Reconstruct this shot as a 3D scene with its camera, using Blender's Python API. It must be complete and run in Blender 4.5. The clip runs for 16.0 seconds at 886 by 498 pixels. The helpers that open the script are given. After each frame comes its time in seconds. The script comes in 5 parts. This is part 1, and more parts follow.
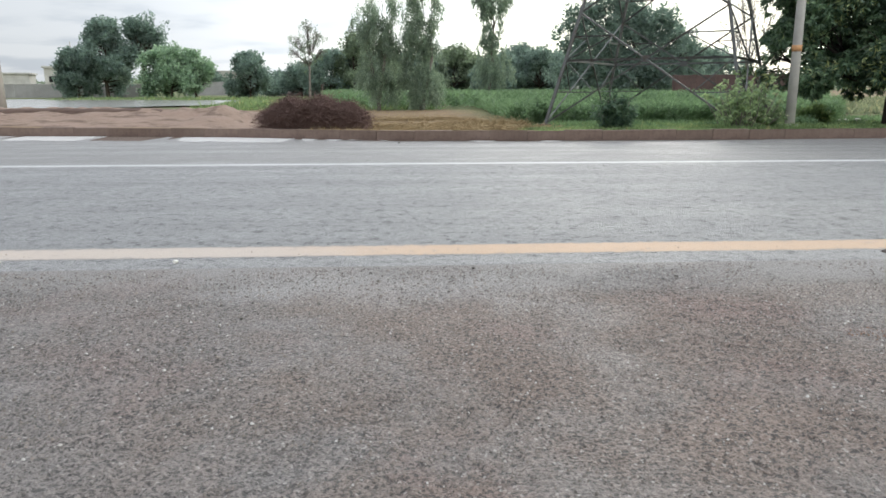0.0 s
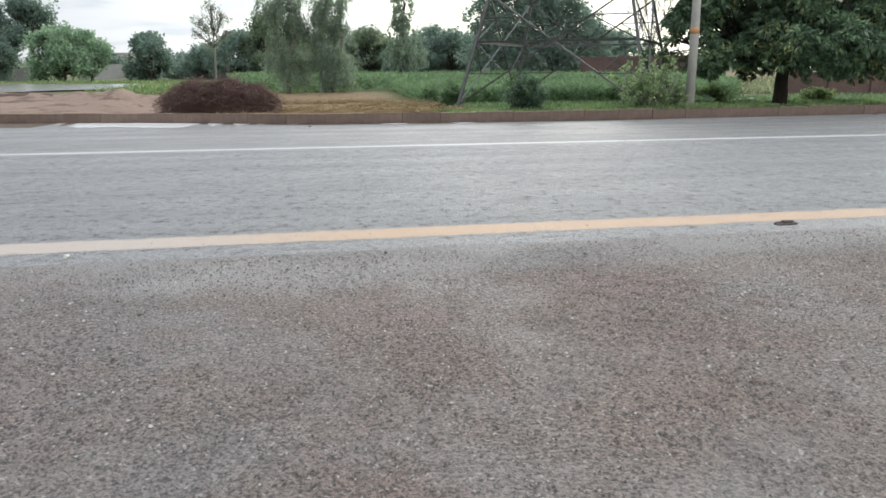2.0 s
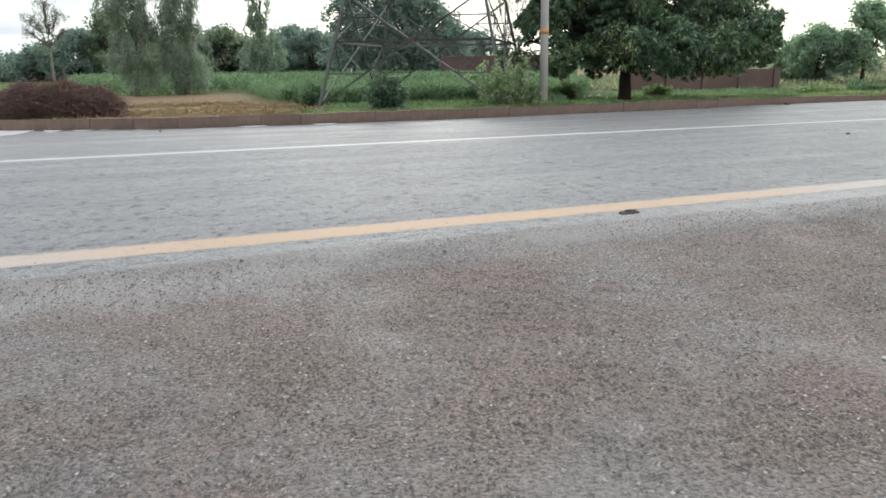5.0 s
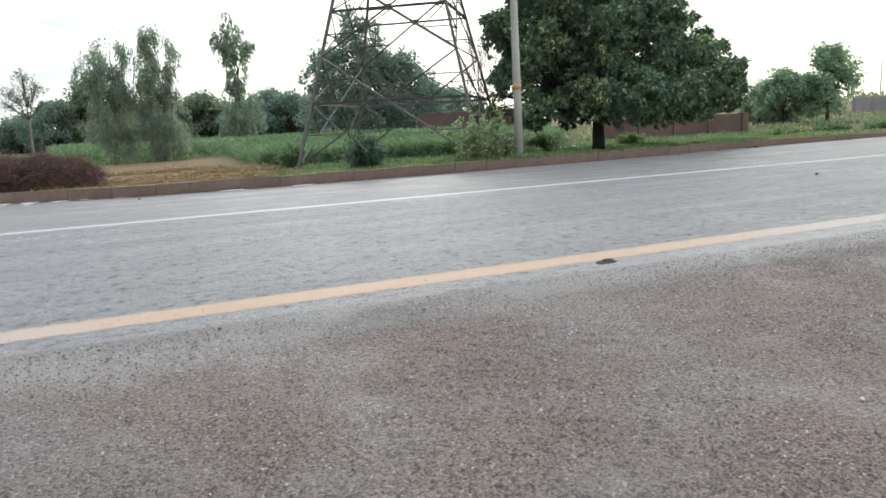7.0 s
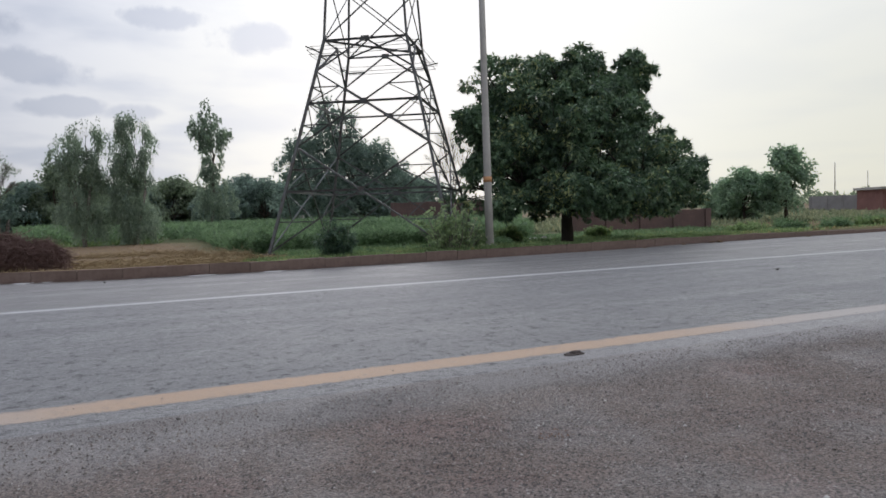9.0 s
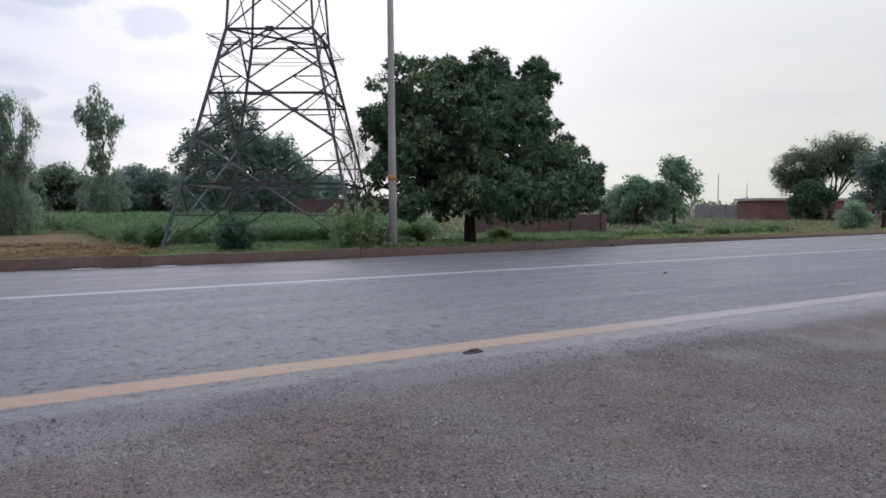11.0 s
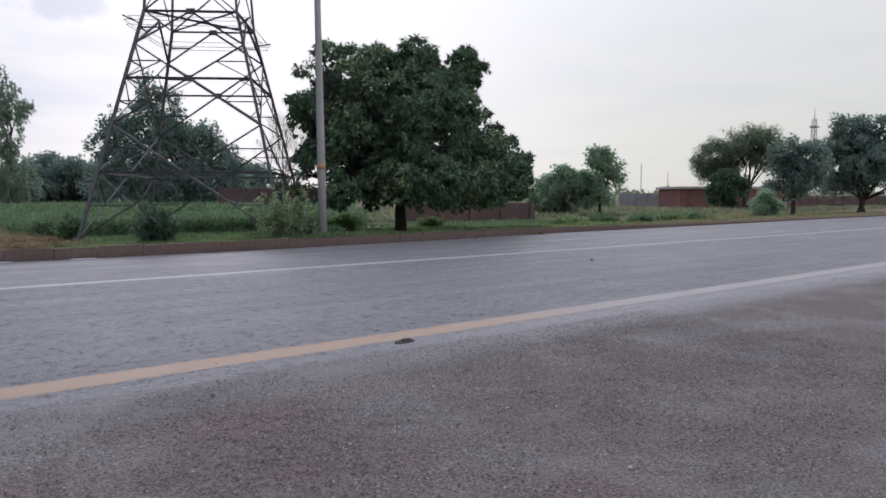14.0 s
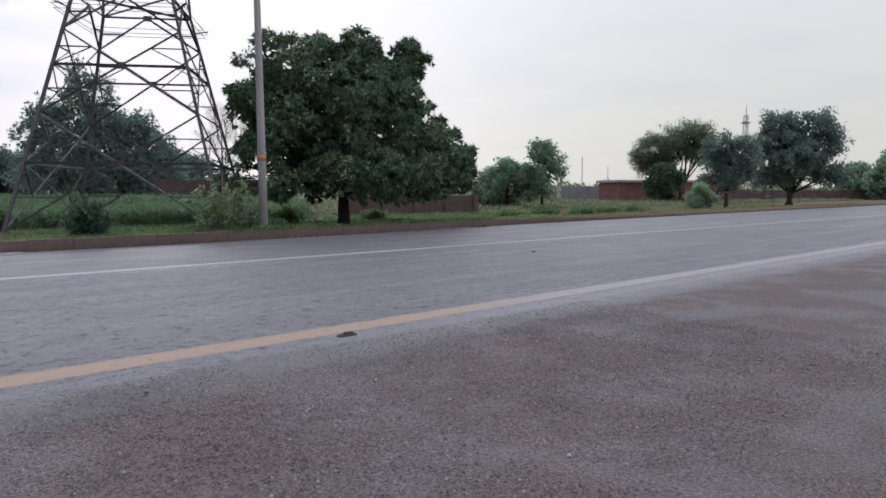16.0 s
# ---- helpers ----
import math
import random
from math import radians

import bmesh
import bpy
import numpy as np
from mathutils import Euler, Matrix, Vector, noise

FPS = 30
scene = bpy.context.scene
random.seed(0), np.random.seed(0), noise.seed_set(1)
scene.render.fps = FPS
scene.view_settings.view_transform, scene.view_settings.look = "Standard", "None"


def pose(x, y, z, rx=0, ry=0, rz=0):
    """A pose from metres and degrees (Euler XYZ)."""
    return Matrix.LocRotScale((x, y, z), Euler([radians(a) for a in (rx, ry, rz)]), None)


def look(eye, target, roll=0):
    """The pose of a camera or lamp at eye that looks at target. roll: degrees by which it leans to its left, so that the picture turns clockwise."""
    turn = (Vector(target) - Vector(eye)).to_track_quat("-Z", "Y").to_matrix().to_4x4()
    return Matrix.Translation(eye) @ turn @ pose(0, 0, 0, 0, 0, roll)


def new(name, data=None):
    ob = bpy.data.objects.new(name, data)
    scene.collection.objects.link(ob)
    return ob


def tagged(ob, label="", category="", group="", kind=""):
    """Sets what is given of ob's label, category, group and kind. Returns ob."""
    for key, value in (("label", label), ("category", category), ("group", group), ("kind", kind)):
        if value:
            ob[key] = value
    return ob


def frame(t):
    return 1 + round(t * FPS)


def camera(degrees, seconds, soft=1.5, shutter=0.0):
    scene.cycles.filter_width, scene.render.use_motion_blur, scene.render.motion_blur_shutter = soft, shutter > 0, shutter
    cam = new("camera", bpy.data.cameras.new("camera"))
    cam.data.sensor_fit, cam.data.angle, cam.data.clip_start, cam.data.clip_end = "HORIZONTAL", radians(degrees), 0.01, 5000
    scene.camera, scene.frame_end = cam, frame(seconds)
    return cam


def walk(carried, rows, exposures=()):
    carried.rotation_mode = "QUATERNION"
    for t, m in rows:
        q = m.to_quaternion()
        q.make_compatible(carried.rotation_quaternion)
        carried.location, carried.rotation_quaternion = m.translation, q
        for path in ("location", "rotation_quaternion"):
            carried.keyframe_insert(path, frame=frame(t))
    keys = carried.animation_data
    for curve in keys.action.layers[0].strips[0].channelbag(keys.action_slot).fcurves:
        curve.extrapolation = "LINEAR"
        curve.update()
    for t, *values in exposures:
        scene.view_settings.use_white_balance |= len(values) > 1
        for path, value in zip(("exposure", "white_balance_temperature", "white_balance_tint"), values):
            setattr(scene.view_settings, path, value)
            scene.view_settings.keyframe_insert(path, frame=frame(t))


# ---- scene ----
# eye in metres, then the turn to the right, the tilt up and the lean in degrees
PATH = [
    (0, -0.165, -0.033, 1.377, 2.79, -13.00, -0.12),
    (0.5, -0.153, -0.023, 1.376, 4.43, -12.88, -0.19),
    (1, -0.147, 0.007, 1.367, 6.09, -14.03, -0.32),
    (1.5, -0.135, 0.014, 1.367, 7.42, -13.86, -0.20),
    (2, -0.113, 0.031, 1.366, 9.69, -14.40, -0.28),
    (2.5, -0.097, 0.018, 1.360, 12.12, -14.69, -0.10),
    (3, -0.084, 0.021, 1.362, 14.52, -15.14, 0.05),
    (3.5, -0.079, 0.017, 1.367, 14.91, -14.79, 0.43),
    (4, -0.046, 0.004, 1.374, 17.78, -13.84, -0.99),
    (4.2, -0.037, 0.010, 1.375, 18.92, -14.11, -1.10),
    (6.3, 0.011, 0.035, 1.361, 21.33, -14.70, -0.85),
    (6.5, 0.018, 0.028, 1.381, 21.60, -13.24, -2.01),
    (7, 0.025, 0.003, 1.406, 21.91, -10.16, -2.83),
    (7.5, 0.033, -0.010, 1.416, 22.19, -8.18, -3.58),
    (8, 0.028, -0.022, 1.427, 21.88, -4.38, -2.71),
    (8.5, 0.025, -0.032, 1.426, 23.72, -1.90, -1.08),
    (8.7, 0.028, -0.032, 1.425, 23.92, -2.50, -1.28),
    (10.8, 0.060, -0.026, 1.404, 31.18, -3.20, -0.27),
    (11, 0.059, -0.018, 1.404, 32.46, -3.19, 0.06),
    (11.5, 0.063, -0.018, 1.407, 34.47, -2.92, 0.33),
    (12, 0.067, -0.010, 1.406, 36.19, -3.66, 0.51),
    (12.5, 0.071, -0.008, 1.407, 36.81, -3.19, 0.09),
    (13, 0.074, -0.006, 1.400, 36.61, -3.42, 0.01),
    (13.5, 0.073, -0.002, 1.405, 36.88, -4.00, -0.40),
    (14, 0.074, -0.000, 1.408, 38.12, -4.10, -0.12),
    (14.5, 0.084, 0.007, 1.404, 40.41, -4.05, 0.28),
    (15, 0.090, 0.004, 1.402, 40.45, -3.97, 0.29),
    (15.5, 0.099, 0.004, 1.399, 41.95, -4.28, 0.13),
    (16, 0.103, 0.003, 1.401, 42.69, -4.70, 0.01),
]


def held(x, y, z, yaw, pitch, roll):
    return pose(x, y, z, 90 + pitch, 0, -yaw) @ pose(0, 0, 0, 0, 0, roll)


cam = camera(64.74, 16.0, soft=1.6)
walk(cam, [(t, held(*row)) for t, *row in PATH],
     exposures=[(0.0, -0.09, 6270, 9), (3.5, -0.13, 6270, 9), (7.0, -0.13, 6240, 9), (7.5, -0.08, 6230, 10), (8.0, -0.53, 6180, 11), (8.5, -0.8, 6120, 13), (8.7, -1.0, 6080, 14), (11.0, -1.0, 5790, 20), (16.0, -1.06, 5780, 21)])

# ---- light: overcast evening sky ----
SUN_EL, SUN_AZ = 24.0, 22.0          # behind thin cloud beyond the tower
world = bpy.data.worlds.new("overcast")
scene.world = world
world.use_nodes = True
wn, wl = world.node_tree.nodes, world.node_tree.links
wn.clear()


def wnode(kind, **values):
    n = wn.new(kind)
    for key, value in values.items():
        n.inputs[key].default_value = value
    return n


def wmath(op, a, b=None, c=None):
    n = wn.new("ShaderNodeMath")
    n.operation = op
    for k, v in enumerate((a, b, c)):
        if v is None:
            continue
        if isinstance(v, (int, float)):
            n.inputs[k].default_value = v
        else:
            wl.new(v, n.inputs[k])
    return n.outputs[0]


def wmix(fac, a, b):
    n = wn.new("ShaderNodeMix")
    n.data_type = "RGBA"
    for k, v in ((0, fac), (6, a), (7, b)):
        if isinstance(v, (int, float, tuple)):
            n.inputs[k].default_value = v
        else:
            wl.new(v, n.inputs[k])
    return n.outputs[2]


coord = wn.new("ShaderNodeTexCoord")
split = wn.new("ShaderNodeSeparateXYZ")
wl.new(coord.outputs["Generated"], split.inputs[0])
up = wmath("MAXIMUM", split.outputs[2], 0.0)
# cloud layer on a flat sheet overhead
den = wmath("ADD", up, 0.12)
sheet = wn.new("ShaderNodeCombineXYZ")
wl.new(wmath("DIVIDE", split.outputs[0], den), sheet.inputs[0])
wl.new(wmath("DIVIDE", split.outputs[1], den), sheet.inputs[1])
puffs = wnode("ShaderNodeTexNoise", Scale=1.4, Detail=5.0, Roughness=0.5)
wl.new(sheet.outputs[0], puffs.inputs["Vector"])
banks = wnode("ShaderNodeTexNoise", Scale=0.35, Detail=3.0, Roughness=0.5)
wl.new(sheet.outputs[0], banks.inputs["Vector"])
dark = wn.new("ShaderNodeMapRange")
dark.interpolation_type = "SMOOTHSTEP"
wl.new(wmath("MULTIPLY_ADD", puffs.outputs[0], 0.6, wmath("MULTIPLY", banks.outputs[0], 0.4)), dark.inputs[0])
dark.inputs[1].default_value, dark.inputs[2].default_value = 0.45, 0.62
# clouds are denser away from the sun, to the west of the road
west = wn.new("ShaderNodeMapRange")
west.interpolation_type = "SMOOTHSTEP"
wl.new(split.outputs[0], west.inputs[0])
west.inputs[1].default_value, west.inputs[2].default_value = 0.42, 0.02
west.inputs[3].default_value, west.inputs[4].default_value = 0.1, 0.6
rise = wn.new("ShaderNodeMapRange")
wl.new(up, rise.inputs[0])
rise.inputs[1].default_value, rise.inputs[2].default_value = 0.0, 1.0
rise.inputs[3].default_value, rise.inputs[4].default_value = 1.0, 1.5
# thinner cloud, and so more light, from the tower round to the east
thin_cloud = wn.new("ShaderNodeMapRange")
thin_cloud.interpolation_type = "SMOOTHSTEP"
wl.new(split.outputs[0], thin_cloud.inputs[0])
thin_cloud.inputs[1].default_value, thin_cloud.inputs[2].default_value = -0.5, 0.3
thin_cloud.inputs[3].default_value, thin_cloud.inputs[4].default_value = 0.98, 2.2
veil = wmix(wmath("MULTIPLY", up, 2.5), (0.84, 0.86, 0.88, 1), (0.92, 0.95, 1.0, 1))
# yellowish evening haze low in the east
haze = wn.new("ShaderNodeMapRange")
haze.interpolation_type = "SMOOTHSTEP"
wl.new(split.outputs[0], haze.inputs[0])
haze.inputs[1].default_value, haze.inputs[2].default_value = -0.3, 0.3
low_sky = wn.new("ShaderNodeMapRange")
wl.new(up, low_sky.inputs[0])
low_sky.inputs[1].default_value, low_sky.inputs[2].default_value = 0.75, 0.0
veil = wmix(wmath("MULTIPLY", haze.outputs[0], low_sky.outputs[0]), veil, (0.91, 0.89, 0.69, 1))
veil = wmix(wmath("MULTIPLY", dark.outputs[0], west.outputs[0]), veil, (0.49, 0.55, 0.63, 1))
# small ragged grey clouds over the tower and the pond
ragged = wnode("ShaderNodeTexNoise", Scale=16.0, Detail=5.0, Roughness=0.6)
wl.new(coord.outputs["Generated"], ragged.inputs["Vector"])
scraps = 0.0
for az, el, wide, tall in ((9.8, 13.6, 3.6, 1.3), (3.6, 14.8, 3.0, 0.9), (-5.2, 10.8, 3.4, 1.3), (-3.4, 8.2, 3.6, 0.8), (0.9, 8.0, 2.2, 0.7), (-10.5, 13.5, 4.5, 1.2)):
    du = wmath("MULTIPLY", wmath("SUBTRACT", split.outputs[0], math.sin(radians(az)) * math.cos(radians(el))), 57.3 / wide)
    dv = wmath("MULTIPLY", wmath("SUBTRACT", split.outputs[2], math.sin(radians(el))), 57.3 / tall)
    away = wmath("ADD", wmath("ADD", wmath("MULTIPLY", du, du), wmath("MULTIPLY", dv, dv)), wmath("MULTIPLY", wmath("SUBTRACT", ragged.outputs[0], 0.5), 3.4))
    body = wn.new("ShaderNodeMapRange")
    body.interpolation_type = "SMOOTHSTEP"
    wl.new(away, body.inputs[0])
    body.inputs[1].default_value, body.inputs[2].default_value = 1.15, 0.35
    scraps = wmath("MAXIMUM", body.outputs[0], scraps)
ahead = wmath("GREATER_THAN", split.outputs[1], 0.0)
veil = wmix(wmath("MULTIPLY", wmath("MULTIPLY", scraps, ahead), 0.62), veil, (0.46, 0.51, 0.58, 1))
# faint warm light low over the fields
toward = wmath("ADD", wmath("MULTIPLY", split.outputs[0], math.sin(radians(SUN_AZ))), wmath("MULTIPLY", split.outputs[1], math.cos(radians(SUN_AZ))))
glow = wmath("POWER", wmath("MAXIMUM", toward, 0.0), 14.0)
veil = wmix(wmath("MULTIPLY", glow, 0.55), veil, (1.06, 1.0, 0.93, 1))
cloudy = wnode("ShaderNodeBackground")
wl.new(veil, cloudy.inputs[0])
east = wn.new("ShaderNodeMapRange")
east.interpolation_type = "SMOOTHSTEP"
wl.new(split.outputs[0], east.inputs[0])
east.inputs[1].default_value, east.inputs[2].default_value = 0.55, 0.95
east.inputs[3].default_value, east.inputs[4].default_value = 1.0, 0.8
wl.new(wmath("MULTIPLY", rise.outputs[0], wmath("MULTIPLY", thin_cloud.outputs[0], east.outputs[0])), cloudy.inputs[1])
sky = wn.new("ShaderNodeTexSky")
sky.sky_type, sky.sun_disc = "NISHITA", False
sky.sun_elevation, sky.sun_rotation = radians(SUN_EL), radians(SUN_AZ)
clear = wnode("ShaderNodeBackground", Strength=0.06)
wl.new(sky.outputs[0], clear.inputs[0])
both = wn.new("ShaderNodeMixShader")
both.inputs[0].default_value = 0.88
wl.new(clear.outputs[0], both.inputs[1])
wl.new(cloudy.outputs[0], both.inputs[2])
wout = wn.new("ShaderNodeOutputWorld")
wl.new(both.outputs[0], wout.inputs[0])

lamp = bpy.data.lights.new("sun", "SUN")
lamp.energy, lamp.angle, lamp.color = 0.7, radians(25), (1.0, 0.95, 0.88)
sun = new("sun", lamp)
sun_from = Vector((math.sin(radians(SUN_AZ)) * math.cos(radians(SUN_EL)), math.cos(radians(SUN_AZ)) * math.cos(radians(SUN_EL)), math.sin(radians(SUN_EL))))
sun.matrix_world = look(sun_from * 50, (0, 0, 0))


# ---- materials ----
class Nodes:
    """Short hand for one node material."""

    def __init__(self, name):
        self.mat = bpy.data.materials.new(name)
        self.mat.use_nodes = True
        self.tree = self.mat.node_tree
        self.n, self.l = self.tree.nodes, self.tree.links
        self.bsdf = self.n["Principled BSDF"]
        self.coord = self.n.new("ShaderNodeTexCoord").outputs["Object"]

    def put(self, socket, value):
        if isinstance(value, (int, float)):
            socket.default_value = value
        elif isinstance(value, tuple):
            socket.default_value = (*value, 1) if len(value) == 3 and len(socket.default_value) == 4 else value
        else:
            self.l.new(value, socket)

    def noise(self, scale, detail=4.0, rough=0.55, stretch=None, vector=None):
        n = self.n.new("ShaderNodeTexNoise")
        n.inputs["Scale"].default_value, n.inputs["Detail"].default_value, n.inputs["Roughness"].default_value = scale, detail, rough
        v = vector or self.coord
        if stretch:
            m = self.n.new("ShaderNodeMapping")
            m.inputs["Scale"].default_value = stretch
            self.l.new(v, m.inputs[0])
            v = m.outputs[0]
        self.l.new(v, n.inputs["Vector"])
        return n.outputs[0]

    def cells(self, scale, feature="F1", out=0):
        n = self.n.new("ShaderNodeTexVoronoi")
        n.feature = feature
        n.inputs["Scale"].default_value = scale
        self.l.new(self.coord, n.inputs["Vector"])
        return n.outputs[out]

    def math(self, op, a, b=0.0, c=0.0):
        n = self.n.new("ShaderNodeMath")
        n.operation = op
        for k, v in enumerate((a, b, c)):
            self.put(n.inputs[k], v)
        return n.outputs[0]

    def span(self, v, a, b, lo=0.0, hi=1.0):
        n = self.n.new("ShaderNodeMapRange")
        n.interpolation_type = "SMOOTHSTEP"
        for k, x in enumerate((v, a, b, lo, hi)):
            self.put(n.inputs[k], x)
        return n.outputs[0]

    def mix(self, fac, a, b):
        n = self.n.new("ShaderNodeMix")
        n.data_type = "RGBA"
        for k, v in ((0, fac), (6, a), (7, b)):
            self.put(n.inputs[k], v)
        return n.outputs[2]

    def axis(self, k):
        n = self.n.new("ShaderNodeSeparateXYZ")
        self.l.new(self.coord, n.inputs[0])
        return n.outputs[k]

    def island(self):
        return self.n.new("ShaderNodeNewGeometry").outputs["Random Per Island"]

    def each(self):
        return self.n.new("ShaderNodeObjectInfo").outputs["Random"]

    def bump(self, height, strength=0.5, depth=0.01):
        n = self.n.new("ShaderNodeBump")
        n.inputs["Strength"].default_value, n.inputs["Distance"].default_value = strength, depth
        self.put(n.inputs["Height"], height)
        self.l.new(n.outputs[0], self.bsdf.inputs["Normal"])

    def done(self, color, rough=0.8, metal=0.0, spec=0.5):
        self.put(self.bsdf.inputs["Base Color"], color)
        self.put(self.bsdf.inputs["Roughness"], rough)
        self.put(self.bsdf.inputs["Metallic"], metal)
        self.put(self.bsdf.inputs["Specular IOR Level"], spec)
        return self.mat


def asphalt(name, shoulder):
    """Coarse bound chippings: uneven greys with dark gaps, dust and damp on top."""
    m = Nodes(name)
    lump, grain, speck = m.noise(20.0, 6.0, 0.82), m.noise(48.0, 4.0, 0.8), m.cells(85.0, out="Color")
    grey = m.n.new("ShaderNodeSeparateColor")
    m.l.new(speck, grey.inputs[0])
    pits, patch, wide = m.noise(7.0, 6.0, 0.78), m.noise(0.9, 5.0, 0.6), m.noise(0.22, 4.0, 0.6)
    streak = m.noise(1.0, 4.0, 0.55, stretch=(0.1, 1.5, 1.0))
    y = m.axis(1)
    mixed = m.math("ADD", m.math("MULTIPLY", lump, 0.5), m.math("MULTIPLY_ADD", grain, 0.35, m.math("MULTIPLY", grey.outputs[0], 0.15)))
    tone = m.span(mixed, 0.36, 0.64)
    # dark gaps between stones, with the shade of low spots put into the colour
    gap = m.span(m.math("MULTIPLY_ADD", lump, 0.55, m.math("MULTIPLY", grain, 0.45)), 0.475, 0.375)
    hollow = m.span(m.math("MULTIPLY_ADD", pits, 0.75, m.math("MULTIPLY", grain, 0.25)), 0.50, 0.39)
    if shoulder:
        # coarse open chippings, dust trodden in, pale silt swept over them in arcs
        lump = m.noise(58.0, 3.0, 0.65)
        coarse = m.noise(30.0, 4.0, 0.7, stretch=(0.8, 1.0, 1.0))
        mixed = m.math("ADD", m.math("MULTIPLY", lump, 0.5), m.math("MULTIPLY_ADD", grain, 0.3, m.math("MULTIPLY", grey.outputs[0], 0.2)))
        tone = m.span(mixed, 0.34, 0.66)
        drift = m.math("MULTIPLY_ADD", wide, 0.55, m.math("MULTIPLY", patch, 0.45))
        damp = m.span(m.math("ADD", m.axis(0), m.math("MULTIPLY_ADD", patch, 1.6, m.math("MULTIPLY", wide, 1.6))), 1.3, -0.2)
        dusty = m.math("MULTIPLY", m.span(drift, 0.36, 0.54, 0.35, 1.0), m.span(damp, 0.0, 1.0, 1.0, 0.4))
        near = m.span(m.math("ADD", y, m.math("MULTIPLY_ADD", wide, 1.6, m.math("MULTIPLY", patch, 0.8))), 6.3, 5.6)
        stone = m.mix(tone, (0.075, 0.072, 0.07), (0.242, 0.229, 0.222))
        dust = m.mix(tone, (0.09, 0.067, 0.055), (0.255, 0.197, 0.163))
        color = m.mix(m.math("MULTIPLY", dusty, near), stone, dust)
        arc = m.span(m.math("ABSOLUTE", m.math("SUBTRACT", m.noise(0.42, 3.0, 0.5), 0.5)), 0.075, 0.0)
        silt = m.math("MULTIPLY", arc, m.span(m.noise(2.6, 4.0, 0.65), 0.36, 0.62))
        edge = m.math("MULTIPLY", m.span(m.math("MULTIPLY_ADD", patch, 0.9, m.math("MULTIPLY_ADD", coarse, 0.2, y)), 5.2, 5.75), m.span(m.math("MULTIPLY_ADD", patch, 3.0, m.axis(0)), 3.5, 8.0, 0.22, 1.0))
        off_x = m.math("DIVIDE", m.math("ABSOLUTE", m.math("ADD", m.axis(0), 0.25)), 1.5)
        off_y = m.math("DIVIDE", m.math("ABSOLUTE", m.math("SUBTRACT", y, 4.75)), 0.6)
        washed = m.span(m.math("ADD", m.math("ADD", off_x, off_y), m.math("MULTIPLY_ADD", patch, 1.6, m.math("MULTIPLY_ADD", coarse, 1.2, -1.4))), 1.5, 0.4)
        edge = m.math("MAXIMUM", edge, m.math("MULTIPLY", washed, 0.6))
        red = m.math("MULTIPLY", m.span(m.noise(0.75, 4.0, 0.6), 0.5, 0.66), 0.5)
        color = m.mix(red, color, m.mix(tone, (0.088, 0.06, 0.054), (0.285, 0.19, 0.165)))
        smooth = m.math("MAXIMUM", m.math("MULTIPLY", m.span(near, 1.0, 0.0), 0.55), m.math("MAXIMUM", m.math("MULTIPLY", damp, 0.2), m.math("MULTIPLY", silt, 0.35)))
        color = m.mix(smooth, color, (0.24, 0.217, 0.198))
        color = m.mix(m.math("MULTIPLY", edge, 0.8), color, (0.35, 0.333, 0.318))
        keep = m.span(m.math("MAXIMUM", smooth, edge), 0.0, 0.7, 1.0, 0.35)
        # the shoulder's low spots also get their pit shade as colour
        gap = m.span(m.math("MULTIPLY_ADD", lump, 0.7, m.math("MULTIPLY", grain, 0.3)), 0.46, 0.41)
        hollow = m.math("MULTIPLY", m.span(m.math("MULTIPLY_ADD", coarse, 0.7, m.math("MULTIPLY", lump, 0.3)), 0.455, 0.41), m.span(patch, 0.36, 0.58, 0.55, 1.0))
        color = m.mix(m.math("MULTIPLY", gap, m.math("MULTIPLY", keep, 0.8)), color, (0.042, 0.042, 0.038))
        color = m.mix(m.math("MULTIPLY", hollow, m.math("MULTIPLY", keep, 0.85)), color, (0.045, 0.041, 0.037))
        color = m.mix(m.math("MULTIPLY", m.span(grey.outputs[1], 0.972, 0.985, 0.0, 0.6), near), color, (0.42, 0.39, 0.36))
        rough = m.math("ADD", m.span(patch, 0.4, 0.55, 0.52, 0.7), m.math("MULTIPLY", smooth, -0.04))
        high = m.math("ADD", m.math("MULTIPLY", lump, 1.0), m.math("MULTIPLY_ADD", coarse, 1.0, m.math("MULTIPLY", grain, 0.5)))
        m.bump(high, 1.0, 0.02)
    else:
        film = m.span(m.math("ADD", y, m.math("MULTIPLY", wide, 1.2)), 12.6, 14.4)
        stone = m.mix(tone, (0.105, 0.105, 0.107), (0.30, 0.297, 0.294))
        color = m.mix(m.span(streak, 0.35, 0.68, 0.0, 0.45), stone, (0.21, 0.208, 0.208))
        color = m.mix(m.math("MULTIPLY", film, 0.7), color, (0.19, 0.181, 0.172))
        verge = m.math("MULTIPLY", m.span(m.math("MULTIPLY_ADD", patch, -0.5, y), 5.75, 5.35), m.span(m.math("MULTIPLY_ADD", patch, 3.0, m.axis(0)), 3.5, 8.0, 0.22, 1.0))
        color = m.mix(m.math("MULTIPLY", verge, 0.8), color, (0.35, 0.333, 0.318))
        keep = m.math("MULTIPLY", m.span(film, 0.0, 1.0, 1.0, 0.3), m.span(verge, 0.0, 1.0, 1.0, 0.3))
        color = m.mix(m.math("MULTIPLY", gap, m.math("MULTIPLY", keep, 0.85)), color, (0.055, 0.055, 0.058))
        color = m.mix(m.math("MULTIPLY", hollow, m.math("MULTIPLY", keep, 1.0)), color, (0.04, 0.04, 0.043))
